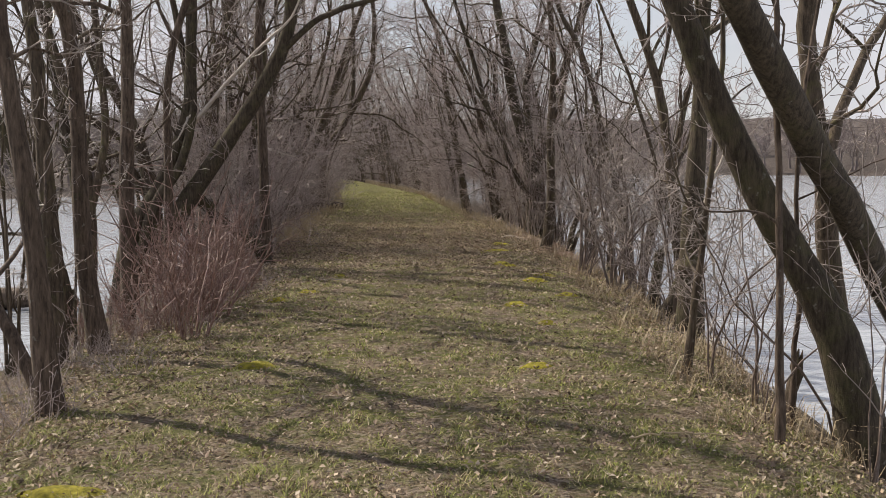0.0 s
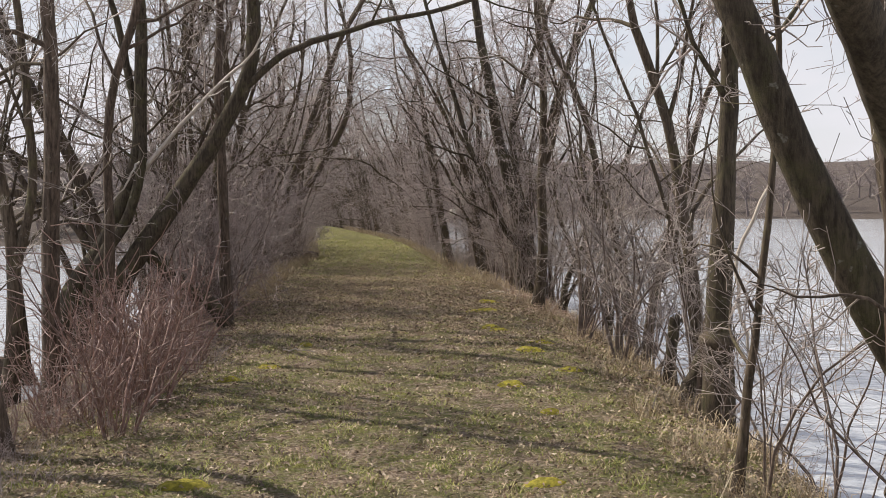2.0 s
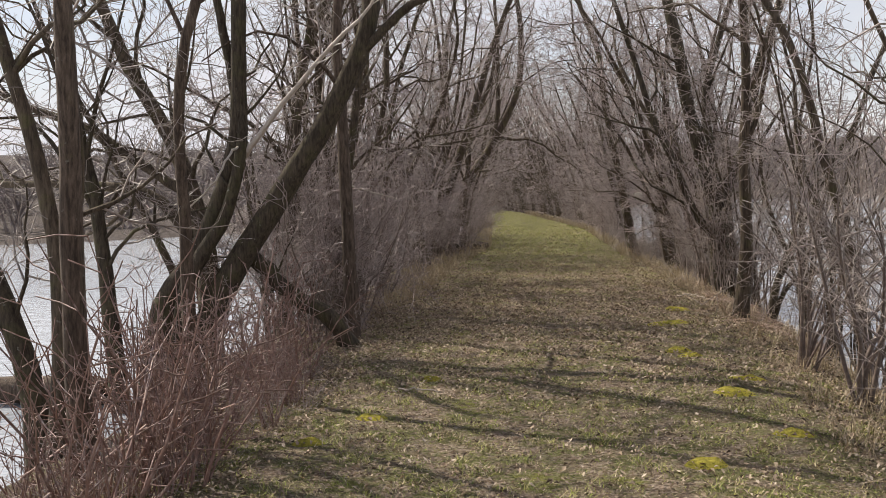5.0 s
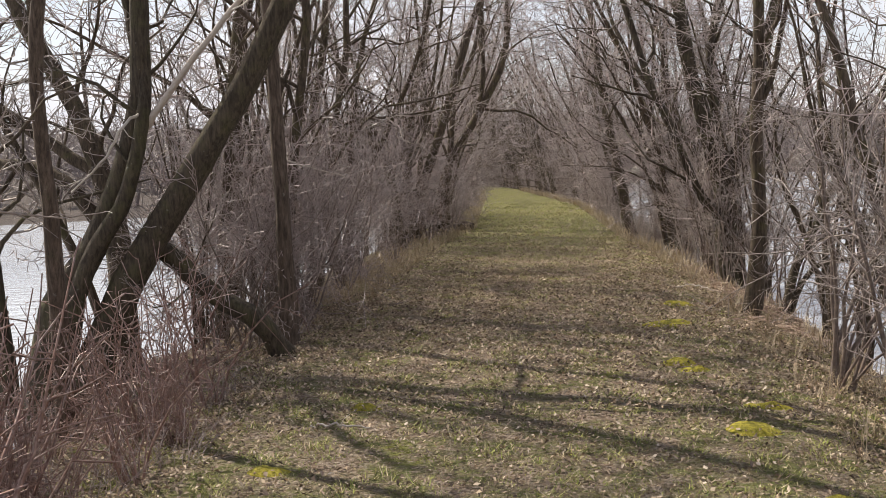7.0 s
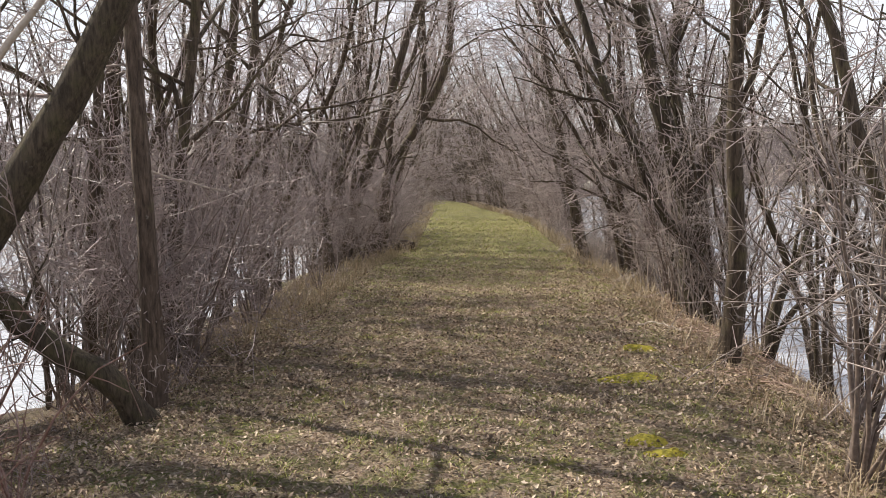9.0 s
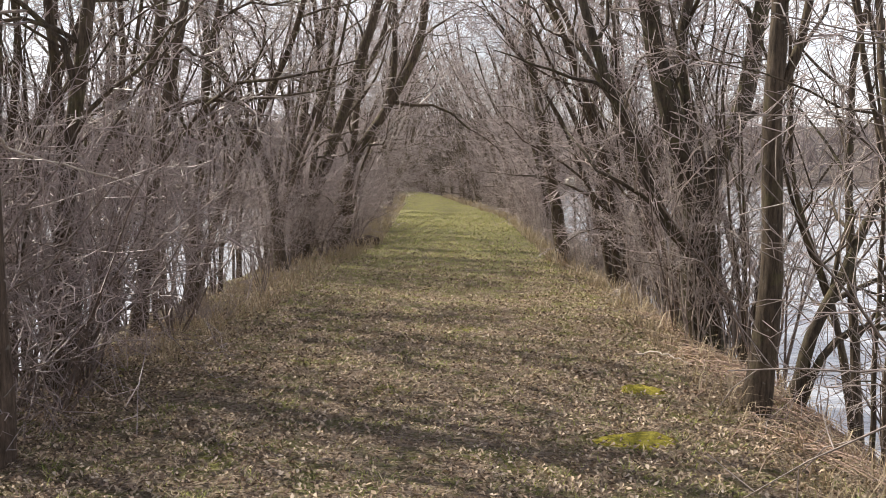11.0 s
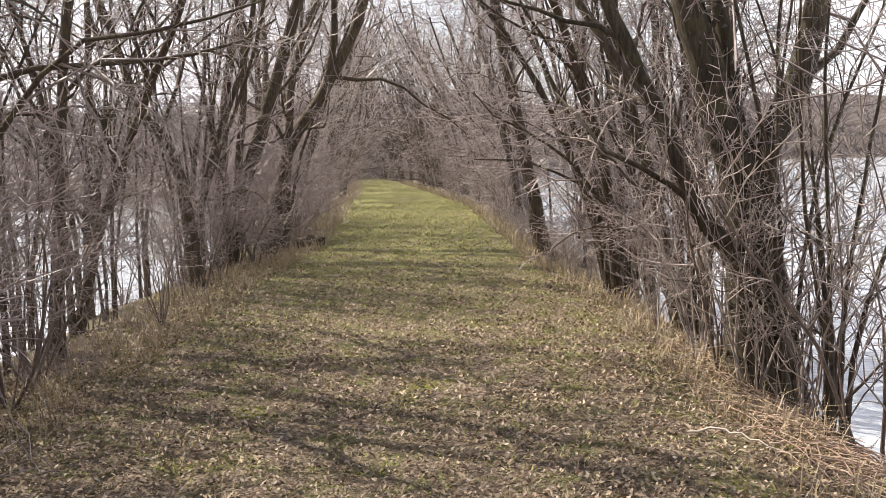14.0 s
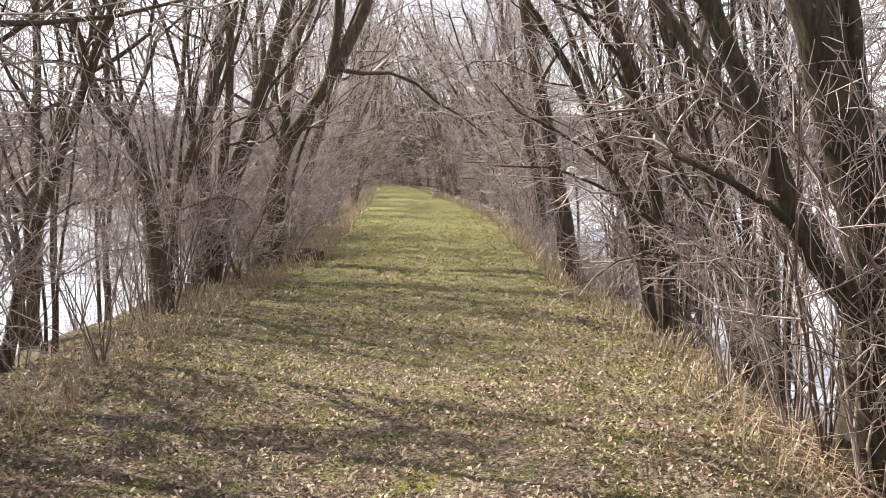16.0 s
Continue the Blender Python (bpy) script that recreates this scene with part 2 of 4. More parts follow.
def turned(d, angle, rng):
    """The direction d swung by an angle to a random side."""
    side = np.cross(d, rng.normal(size=3))
    side /= np.linalg.norm(side) + 1e-9
    return d * math.cos(angle) + side * math.sin(angle)


SIDES = (3, 3, 5, 6)


def spray(out, p, d, length, r, level, rng, up=0.02, counts=(0, 7, 6, 6), wander=0.22, thin=0.0022, low=0.18, bend=3, wide=(0.55, 1.25)):
    """A branch with its side branches, down to twigs."""
    n = (bend, 5, 7, 9)[level]
    step = length / (n - 1)
    pts, dirs = [np.asarray(p, float)], []
    d = d / (np.linalg.norm(d) + 1e-9)
    for _ in range(n - 1):
        d = d + rng.normal(0, wander, 3)
        d[2] += up
        d /= np.linalg.norm(d)
        dirs.append(d)
        pts.append(pts[-1] + d * step)
    radii = np.maximum(r * (1 - 0.75 * np.linspace(0, 1, n)), thin)
    out[min(level, len(out) - 1)].add(pts, radii, SIDES[level])
    if level:
        k = counts[level]
        for t in (np.arange(k) + rng.random(k)) / k * (1 - low) + low:
            i = min(int(t * (n - 1)), n - 2)
            q = pts[i] + (pts[i + 1] - pts[i]) * (t * (n - 1) - i)
            spray(out, q, turned(dirs[i], rng.uniform(*wide), rng), length * (rng.uniform(0.38, 0.68) if level > 1 else rng.uniform(0.14, 0.4)) * (1.15 - 0.5 * t), max(radii[i] * 0.6, thin), level - 1, rng, up * 0.5, counts, wander * 1.3, thin, 0.12, bend, wide)


def stem_line(pts, rng, extend, n=8, up=0.12, rough=0.006):
    """A stem through fitted places, carried on upwards by extend metres."""
    pts = [np.asarray(q, float) for q in pts]
    d = pts[-1] - pts[-2]
    d /= np.linalg.norm(d)
    while extend > 0.05:
        step = min(1.1, extend)
        d = d + np.array((rng.normal(0, 0.16), rng.normal(0, 0.16), up))
        d /= np.linalg.norm(d)
        pts.append(pts[-1] + d * step)
        extend -= step
    line = spline(pts, n + 2 * len(pts))
    line[1:] += rng.normal(0, rough, (len(line) - 1, 3))
    return line


def tree(name, label, stems, seed, bark=None, twigs=None, group="", limbs=16, reach=2.2, first=0.25, level=2, flare=1.5, category="tree", sides=9, towards=(0, 0, 0.0), thin=0.0028, limb_up=0.03, bend=4, rise=0.12):
    """A bare tree: stems of (places, thickness at the base and at the end, metres carried on upwards), limbs and twigs."""
    rng = np.random.default_rng(seed)
    stems = [([(p[0][0], p[0][1], ground_at(p[0][0], p[0][1]) - 0.08), *p[1:]] if p[0][2] < 0.2 else p, *rest) for p, *rest in stems]
    base = Vector(stems[0][0][0])
    root = thing(name, base, label, category, group)
    twig_tubes = Tubes()
    lines = []
    for k, (pts, r0, r1, extend) in enumerate(stems):
        line = stem_line(pts, rng, extend, up=rise)
        t = np.linspace(0, 1, len(line))
        radii = r0 + (r1 - r0) * t ** 0.85
        if k == 0 or pts[0][2] < 0.15:
            radii = radii * (1 + (flare - 1) * np.exp(-t * 14))
        radii = radii * (1 + rng.normal(0, 0.035, len(t)))
        tube = Tubes()
        tube.add(line - np.asarray(base), radii, sides)
        part("trunk" if k == 0 else "stem", tube, bark or BARK, root)
        lines.append((line - np.asarray(base), radii))
    total = sum(np.linalg.norm(np.diff(l, axis=0), axis=1).sum() for l, _ in lines)
    for line, radii in lines:
        share = np.linalg.norm(np.diff(line, axis=0), axis=1).sum() / total
        k = max(2, round(limbs * share))
        for t in first + (1 - first) * (np.arange(k) + rng.random(k)) / k:
            i = min(int(t * (len(line) - 1)), len(line) - 2)
            d = line[i + 1] - line[i]
            d = turned(d / np.linalg.norm(d), rng.uniform(0.5, 1.1), rng) + np.asarray(towards, float)
            size = reach * rng.uniform(0.55, 1.15) * (1.2 - 0.6 * t)
            limb = Tubes()
            spray([twig_tubes, twig_tubes, limb, limb][:level] + [limb], line[i], d, size, min(radii[i] * 0.5, 0.012 * size + 0.006), level, rng, limb_up, counts=(0, 9, 6, 6), wander=0.26, thin=thin, bend=bend)
            part("branch", limb, bark or BARK, root)
    if twig_tubes.n:
        tagged(part("crown", twig_tubes, twigs or TWIGS, root, "fine bare twigs"), kind="stuff")
    return root


def shrub(name, label, seed, count=14, height=1.8, spread=0.45, material=None, group="", level=1, r=0.008, category="shrub", at=(0, 0, 0), lean=(0, 0, 0), counts=(0, 6, 5, 5), thin=0.0025, low=0.3, single=True, wide=(0.7, 1.4), wander=0.16, bend=3, stem_material=None):
    """A bush of many stems out of one foot."""
    rng = np.random.default_rng(seed)
    root = thing(name, at, label, category, group)
    twigs, stem = Tubes(), Tubes()
    for k in range(count):
        a = rng.uniform(0, 2 * math.pi)
        foot = np.array((math.cos(a), math.sin(a), 0)) * rng.uniform(0.02, 0.3) * spread
        foot[2] = -0.06
        d = np.array((math.cos(a), math.sin(a), 0)) * rng.uniform(0.05, 1) * spread + np.array((0, 0, 1.0)) + np.asarray(lean, float)
        spray([twigs] * level + [stem], foot, d, height * rng.uniform(0.55, 1.1), r * rng.uniform(0.6, 1.4), level, rng, 0.01, counts, wander, thin, low, bend, wide)
        if single:
            part("stem", stem, stem_material or STEMS, root)
            stem = Tubes()
    if not single:
        tagged(part("cane_clump", stem, material or TWIGS_PURPLE, root), kind="stuff")
    tagged(part("crown", twigs, material or TWIGS_PURPLE, root, "fine bare twigs"), kind="stuff")
    return root


# ---- the plan: a dam between two lakes ----
LEFT_Y = (-40, 0, 6, 8, 13, 16, 20, 27, 32, 43, 50, 62, 72, 100)
LEFT_X = (-1.9, -1.95, -2.0, -2.05, -2.2, -2.5, -2.85, -3.3, -3.25, -4.45, -5.2, -6.7, -8.2, -14.0)
RIGHT_Y = (-40, 0, 5, 14, 17.5, 21, 25, 28.5, 42, 50, 58, 67, 80, 100)
RIGHT_X = (1.8, 1.8, 1.77, 1.85, 1.72, 1.45, 1.1, 0.62, -0.6, -2.0, -3.5, -5.2, -8.6, -13.0)
WATER_Z = -0.75


def left(y):
    return np.interp(y, LEFT_Y, LEFT_X)


def right(y):
    return np.interp(y, RIGHT_Y, RIGHT_X)


def waves(x, y, f):
    """Soft unevenness, about -1 to 1."""
    return (np.sin(x * 1.7 * f + 1.3 * np.sin(y * 0.9 * f)) + np.sin(y * 1.3 * f + 1.7 * np.sin(x * 1.1 * f + 2.0)) + 0.6 * np.sin((x + y) * 2.9 * f + 0.7)) / 2.6


def height(x, y):
    """The ground's height, lake beds and far shores included."""
    x, y = np.asarray(x, float), np.asarray(y, float)
    wob = 0.10 * waves(x * 0.0 + 3.0, y, 1.9)
    dr, dl = x - right(y) + wob, left(y) - x + wob
    zr = np.interp(dr, (-0.5, 0, 0.5, 1.0, 1.4, 3.5, 8), (0, -0.05, -0.22, -0.55, -0.82, -1.5, -2.0))
    zl = np.interp(dl, (-0.5, 0, 0.9, 1.7, 2.4, 4.5, 9), (0, -0.03, -0.12, -0.32, -0.82, -1.5, -2.0))
    z = np.minimum(zr, zl)
    z = z + (0.016 * waves(x, y, 1.6) + 0.010 * waves(x, y, 5.1) + 0.006 * waves(y, x, 13.0)) * (z > -0.9)
    away = np.hypot(x, y - 10)
    shore = np.where(x > 0, 112.0, 60.0) + 5 * waves(x * 0.05, y * 0.05, 1.0)
    land = away - shore
    zl2 = np.interp(land, (-12, 0, 4, 30, 150, 400), (-2.0, -0.75, -0.2, 1.5, 9.0, 16.0)) + 2.4 * waves(x * 0.045, y * 0.045, 1.0) * np.clip(land / 40, 0, 1)
    return np.where(land > -12, np.maximum(z, zl2), z)


def ground_at(x, y):
    return float(height(x, y))


def build_ground():
    us = np.concatenate((-np.geomspace(5.5, 700, 26)[::-1], np.arange(-5.4, 5.41, 0.11), np.geomspace(5.5, 700, 26)))
    ys = np.concatenate((-np.geomspace(4, 300, 18)[::-1], np.arange(-3.9, 34, 0.14), np.arange(34, 96, 0.5), np.geomspace(96, 900, 26)))
    c = 0.5 * (left(ys) + right(ys)) * np.interp(ys, (-10, 20, 100, 160), (1, 1, 1, 0))
    X = us[None, :] + c[:, None]
    Y = np.repeat(ys[:, None], len(us), 1)
    Z = height(X, Y)
    n, m = X.shape
    i = (np.arange(n - 1)[:, None] * m + np.arange(m - 1)[None, :]).ravel()
    me = quad_mesh("ground", np.stack((X, Y, Z), -1).reshape(-1, 3), np.stack((i, i + 1, i + 1 + m, i + m), 1))
    me.materials.append(GROUND)
    tagged(new("ground", me), "mown grass track with dead leaves and moss on a narrow dam", "ground", kind="structure")
    w = bpy.data.meshes.new("water")
    w.from_pydata([(-700, -300, WATER_Z), (700, -300, WATER_Z), (700, 900, WATER_Z), (-700, 900, WATER_Z)], [], [(0, 1, 2, 3)])
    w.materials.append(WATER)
    tagged(new("water", w), "rippled lake water on both sides of the dam, sky reflection painted into its pale colour", "water", kind="structure")


build_ground()

# ---- trees that stand by the track ----
TREE = "bare trees along the track"
# right bank
tree("leaning_tree", "dark leaning bare trunk with mossy bark on the bank", [([(2.62, 6.3, -0.45), (2.36, 6.3, 0.42), (1.98, 6.3, 1.12), (1.62, 6.3, 1.8), (1.36, 6.3, 2.45)], 0.125, 0.03, 4.5)], 11, BARK_MOSSY, group=TREE, first=0.55, limbs=10)
tree("leaning_tree", "thick dark trunk leaning out over the track", [([(3.9, 8.1, -0.9), (3.45, 7.6, 0.0), (2.7, 6.7, 0.88), (1.93, 5.8, 1.71), (1.46, 5.25, 2.23), (1.1, 4.85, 2.7)], 0.125, 0.03, 4.5)], 12, BARK_MOSSY, group=TREE, first=0.6, limbs=10)
tree("tree", "brown forked trunk standing behind leaning trunks", [([(3.3, 8.4, -0.8), (3.0, 8.2, 0.6), (2.85, 8.0, 1.4), (2.7, 8.0, 2.6)], 0.10, 0.025, 4.5), ([(2.85, 8.0, 1.4), (3.1, 8.2, 2.0), (3.6, 8.5, 2.8)], 0.05, 0.015, 2)], 13, BARK, group=TREE)
gnawed = tree("tree", "straight dark trunk with a torn bark collar on the bank", [([(2.42, 10.4, -0.3), (2.44, 10.4, 1.0), (2.5, 10.4, 2.2), (2.52, 10.3, 3.2)], 0.11, 0.02, 4)], 14, BARK_MOSSY, group=TREE, first=0.3)
collar = Tubes()
collar.add([(0.01, 0.0, 0.70), (0.012, 0.0, 0.75), (0.0, 0.005, 0.80), (0.005, 0.0, 0.84), (0.012, 0.0, 0.90)], [0.10, 0.135, 0.165, 0.15, 0.10], 11)
part("bark_collar", collar, BARK, gnawed, "torn ragged rim of lighter bark")
tree("sapling", "slim bare sapling with flaking bark", [([(1.74, 7.55, -0.1), (1.8, 7.55, 0.5), (1.87, 7.55, 1.05), (1.97, 7.55, 2.3)], 0.03, 0.012, 2)], 15, BARK, group=TREE, reach=1.1, limbs=9)
tree("sapling", "thin crooked grey sapling on the bank", [([(1.9, 5.9, -0.1), (1.88, 5.9, 0.8), (1.84, 5.9, 1.9), (1.8, 5.9, 2.8)], 0.024, 0.01, 2)], 16, BARK_GREY, group=TREE, reach=0.9, limbs=8)
tree("sapling", "thin crooked grey sapling on the bank", [([(2.2, 6.6, -0.3), (2.22, 6.6, 0.6), (2.2, 6.6, 1.6)], 0.02, 0.008, 2)], 17, BARK_GREY, group=TREE, reach=0.9, limbs=7)
tree("tree", "straight grey-brown trunk at the edge of the track", [([(1.72, 18.05, -0.12), (1.82, 18.05, 0.9), (1.8, 18.05, 1.9), (1.84, 18.05, 2.75), (1.8, 18.0, 3.8)], 0.08, 0.03, 4), ([(1.8, 18.05, 1.95), (2.0, 18.1, 2.5), (2.15, 18.1, 3.3)], 0.035, 0.015, 2)], 18, BARK, group=TREE, first=0.35)
tree("forked_tree", "large many-stemmed tree with mossy forks", [
    ([(1.86, 21.6, -0.15), (1.85, 21.6, 0.9), (1.72, 21.6, 1.5), (1.55, 21.6, 2.1), (1.38, 21.6, 2.7), (1.25, 21.6, 3.6)], 0.17, 0.03, 5),
    ([(1.87, 21.6, 1.1), (1.95, 21.6, 1.55), (2.12, 21.6, 1.85), (2.28, 21.6, 2.35), (2.4, 21.5, 3.2)], 0.13, 0.03, 5),
    ([(2.05, 21.5, -0.1), (1.78, 21.5, 0.65), (1.43, 21.5, 1.15), (1.13, 21.5, 1.95), (0.88, 21.5, 2.5)], 0.075, 0.02, 5),
    ([(1.75, 21.65, 1.45), (1.72, 21.7, 2.1), (1.66, 21.7, 3.0)], 0.08, 0.02, 4)], 19, BARK_MOSSY, group=TREE, first=0.25, limbs=26)
tree("leaning_tree", "dark trunk leaning out over the water", [([(2.2, 19.0, -0.35), (2.3, 19.0, 0.2), (2.5, 19.0, 0.7), (2.85, 19.0, 1.45), (3.3, 19.0, 2.3)], 0.055, 0.02, 3), ([(2.22, 19.0, 0.05), (2.5, 18.9, 0.3), (3.0, 18.8, 0.45), (3.6, 18.7, 0.75)], 0.035, 0.014, 0.8), ([(2.3, 19.0, 0.2), (2.55, 19.2, 0.55), (3.1, 19.3, 0.8)], 0.03, 0.012, 0.8)], 20, BARK_MOSSY, group=TREE, towards=(0.3, 0, -0.1))
tree("tree", "dark straight trunk leaning towards the track", [([(0.64, 29.2, -0.1), (0.49, 29.2, 0.8), (0.35, 29.2, 1.65), (0.03, 29.2, 3.5)], 0.11, 0.03, 5)], 21, BARK, group=TREE, first=0.3)
# left bank
tree("leaning_tree", "three-stemmed dark mossy tree leaning over the track", [
    ([(-4.3, 15.0, -0.1), (-3.78, 15.1, 0.67), (-3.1, 15.1, 1.65), (-2.62, 15.1, 2.33), (-2.22, 15.1, 3.1), (-2.1, 15.1, 3.8)], 0.14, 0.04, 4.5),
    ([(-4.55, 14.9, -0.2), (-4.4, 15.0, 0.45), (-4.08, 15.1, 0.98), (-3.75, 15.1, 1.65), (-3.57, 15.1, 2.22), (-3.52, 15.1, 2.85), (-3.5, 15.1, 3.6)], 0.135, 0.04, 4),
    ([(-2.24, 15.1, 3.0), (-1.75, 15.0, 3.4), (-1.2, 14.9, 3.6), (-0.5, 14.8, 3.78), (0.4, 14.7, 3.95)], 0.05, 0.015, 2.0),
    ([(-4.4, 14.9, -0.2), (-4.1, 14.9, 0.7), (-3.68, 14.95, 1.42), (-3.5, 15.0, 2.05), (-3.5, 15.08, 2.5)], 0.09, 0.05, 0),
    ([(-3.54, 15.1, 2.45), (-3.68, 15.2, 3.1), (-3.8, 15.2, 3.8)], 0.06, 0.02, 3)], 22, BARK_MOSSY, group=TREE, first=0.5, limbs=24)
tree("leaning_tree", "old dark tree with low limbs spreading over the water", [
    ([(-4.5, 16.4, -0.35), (-4.45, 16.4, 0.7), (-4.6, 16.45, 1.5), (-4.95, 16.5, 2.4), (-5.45, 16.5, 3.3)], 0.13, 0.04, 4),
    ([(-4.5, 16.4, 0.9), (-5.1, 16.5, 1.6), (-6.0, 16.7, 1.78), (-7.6, 17.0, 1.85)], 0.09, 0.03, 1),
    ([(-4.6, 16.45, 1.6), (-5.25, 16.5, 2.0), (-5.9, 16.5, 2.45), (-6.8, 16.5, 2.8)], 0.07, 0.025, 2)], 23, BARK, group=TREE, limbs=30, towards=(-0.2, -0.1, -0.15))
tree("tree", "dark bowed trunk standing at the water's edge", [([(-5.2, 15.6, -0.9), (-5.28, 15.6, -0.1), (-5.35, 15.6, 1.0), (-5.5, 15.6, 2.0), (-5.68, 15.6, 3.2)], 0.11, 0.03, 3)], 32, BARK_MOSSY, group=TREE, limbs=18)
tree("tree", "low branch-like trunk bowed to the ground beside shrubs", [([(-2.62, 15.8, -0.1), (-2.78, 15.6, 0.26), (-3.22, 15.5, 0.58), (-3.5, 15.35, 0.92), (-3.72, 15.15, 1.0)], 0.10, 0.085, 0)], 24, BARK_MOSSY, group=TREE, limbs=4, reach=0.8)
tree("tree", "thin straight grey trunk at the edge of the track", [([(-2.72, 16.2, -0.08), (-2.72, 16.2, 1.5), (-2.76, 16.2, 3.2)], 0.075, 0.025, 4)], 25, BARK_GREY, group=TREE, first=0.3)
tree("tree", "straight grey-brown trunk among dead brush", [([(-2.88, 8.9, -0.12), (-3.0, 8.9, 0.8), (-3.05, 8.9, 2.5)], 0.078, 0.03, 5)], 26, BARK_GREY, group=TREE, first=0.35)
tree("tree", "pale brown trunk leaning among dead brush", [([(-2.45, 6.6, -0.15), (-2.5, 6.6, 0.7), (-2.58, 6.6, 1.6), (-2.7, 6.6, 2.6)], 0.075, 0.025, 4), ([(-2.48, 6.7, -0.1), (-2.8, 6.8, 0.45), (-3.2, 7.0, 1.0)], 0.05, 0.02, 2)], 27, BARK_GREY, group=TREE, first=0.35)
tree("tree", "brown trunk with broken limbs among brush", [([(-3.15, 8.6, -0.2), (-3.17, 8.6, 1.0), (-3.2, 8.6, 1.8), (-3.28, 8.6, 2.8)], 0.075, 0.025, 4)], 28, BARK, group=TREE, first=0.35)
tree("tree", "slim straight grey trunk in front of leaning stems", [([(-3.3, 11.15, -0.15), (-3.28, 11.1, 1.2), (-3.2, 11.0, 2.6)], 0.085, 0.03, 4)], 29, BARK_GREY, group=TREE, first=0.4)
tree("tree", "slim straight grey trunk in front of leaning stems", [([(-3.5, 13.5, -0.15), (-3.42, 13.3, 1.2), (-3.32, 13.1, 2.6)], 0.06, 0.025, 4)], 30, BARK_GREY, group=TREE, first=0.4)
tree("leaning_tree", "stout dark trunk leaning out over the water", [([(-4.55, 12.8, -0.7), (-4.62, 12.8, 0.0), (-4.85, 12.8, 0.8), (-5.3, 12.8, 1.9)], 0.125, 0.04, 3)], 33, BARK_MOSSY, group=TREE, limbs=10)
tree("tree", "dark forked trunk at the water's edge", [([(-4.2, 12.4, -0.45), (-4.1, 12.4, 0.8), (-4.2, 12.4, 1.8), (-4.5, 12.4, 2.9)], 0.08, 0.025, 4), ([(-4.1, 12.4, 0.9), (-3.9, 12.4, 1.8), (-3.95, 12.4, 2.8)], 0.055, 0.02, 4)], 31, BARK, group=TREE)
for k, (x, y, dx, r) in enumerate([(-3.5, 18.5, 0.12, 0.075), (-3.85, 21.1, 0.16, 0.07), (-3.7, 19.4, -0.05, 0.06), (-4.0, 17.8, 0.1, 0.06), (-3.9, 22.9, 0.1, 0.06)]):
    tree("tree", "dark slender trunk in a thicket by the water", [([(x, y, ground_at(x, y) - 0.05), (x + dx, y, 1.0), (x + 2 * dx, y, 2.0), (x + 3.6 * dx, y, 3.2)], r, 0.02, 4)], 40 + k, BARK, group=TREE, first=0.25)
tree("tree", "curved dark trunk rising from a thicket", [([(-4.35, 29.8, -0.3), (-3.75, 29.8, 1.4), (-3.35, 29.8, 2.5), (-2.95, 29.8, 3.7)], 0.12, 0.04, 4), ([(-4.3, 29.9, -0.2), (-4.2, 29.9, 1.5), (-4.0, 29.9, 3.0)], 0.09, 0.03, 4)], 50, BARK, group=TREE)
tree("forked_tree", "forked dark tree arching over the track", [([(-3.95, 31.5, -0.15), (-3.8, 31.5, 0.6), (-3.46, 31.5, 1.74), (-2.85, 31.5, 2.6), (-2.17, 31.5, 3.9)], 0.13, 0.04, 4), ([(-2.85, 31.5, 2.6), (-2.68, 31.5, 3.3), (-2.62, 31.5, 4.2)], 0.07, 0.03, 4)], 151, BARK, group=TREE, limbs=18, reach=2.4, limb_up=0.1)
tree("tree", "slender trunk arching away over the water", [([(-3.8, 27.0, -0.25), (-4.0, 27.0, 1.5), (-4.45, 27.0, 2.25), (-4.7, 27.0, 3.1)], 0.08, 0.03, 3)], 52, BARK, group=TREE, limbs=16)

# ---- further trees and thickets, built once and repeated ----
rng = np.random.default_rng(77)
kinds, plain_kinds = [], []
for k in range(7):
    fork = np.random.default_rng(600 + k)
    lean = (0.16, 0.3, 0.42, 0.22, 0.08, 0.36, 0.5)[k]
    stems = [([(0, 0, -0.15), (lean * 0.7, 0.05, 1.2), (lean * 2.0, 0.0, 2.5)], (0.06, 0.075, 0.045, 0.085, 0.05, 0.04, 0.055)[k], 0.018, (3.0, 3.6, 2.6, 4.2, 3.2, 2.4, 3.0)[k])]
    for j in range((1, 2, 3, 1, 2, 2, 1)[k]):
        a = fork.uniform(0, 2 * math.pi)
        c, q = math.cos(a), math.sin(a)
        stems.append(([(0.06 * c, 0.06 * q, -0.1), (0.25 * c + 0.1, 0.25 * q, 1.1), (0.7 * c + 0.3, 0.7 * q, 2.4)], fork.uniform(0.022, 0.04), 0.012, fork.uniform(1.5, 2.8)))
    kinds.append(tree("tree", "bare slender tree lining the track", stems, 60 + k, group=TREE, twigs=TWIGS_PURPLE, limbs=18, reach=2.3, first=0.16, thin=0.0034, bend=2, rise=0.03, flare=1.25, sides=7))
    if k in (1, 3, 6):
        plain_kinds.append(tree("tree", "bare slender tree lining the track", stems, 90 + k, group=TREE, twigs=TWIGS_PURPLE, limbs=26, reach=1.7, first=0.12, thin=0.004, bend=2, flare=1.25, sides=5, level=1))
thickets = [shrub("shrub", "airy bare thicket of tall grey-purple stems", 80 + k, count=(7, 8, 6)[k], height=(2.8, 3.3, 2.5)[k], spread=(0.5, 0.35, 0.6)[k], group="thicket", level=2, r=0.013, counts=(0, 6, 7, 5), thin=0.003, low=0.36) for k in range(3)]
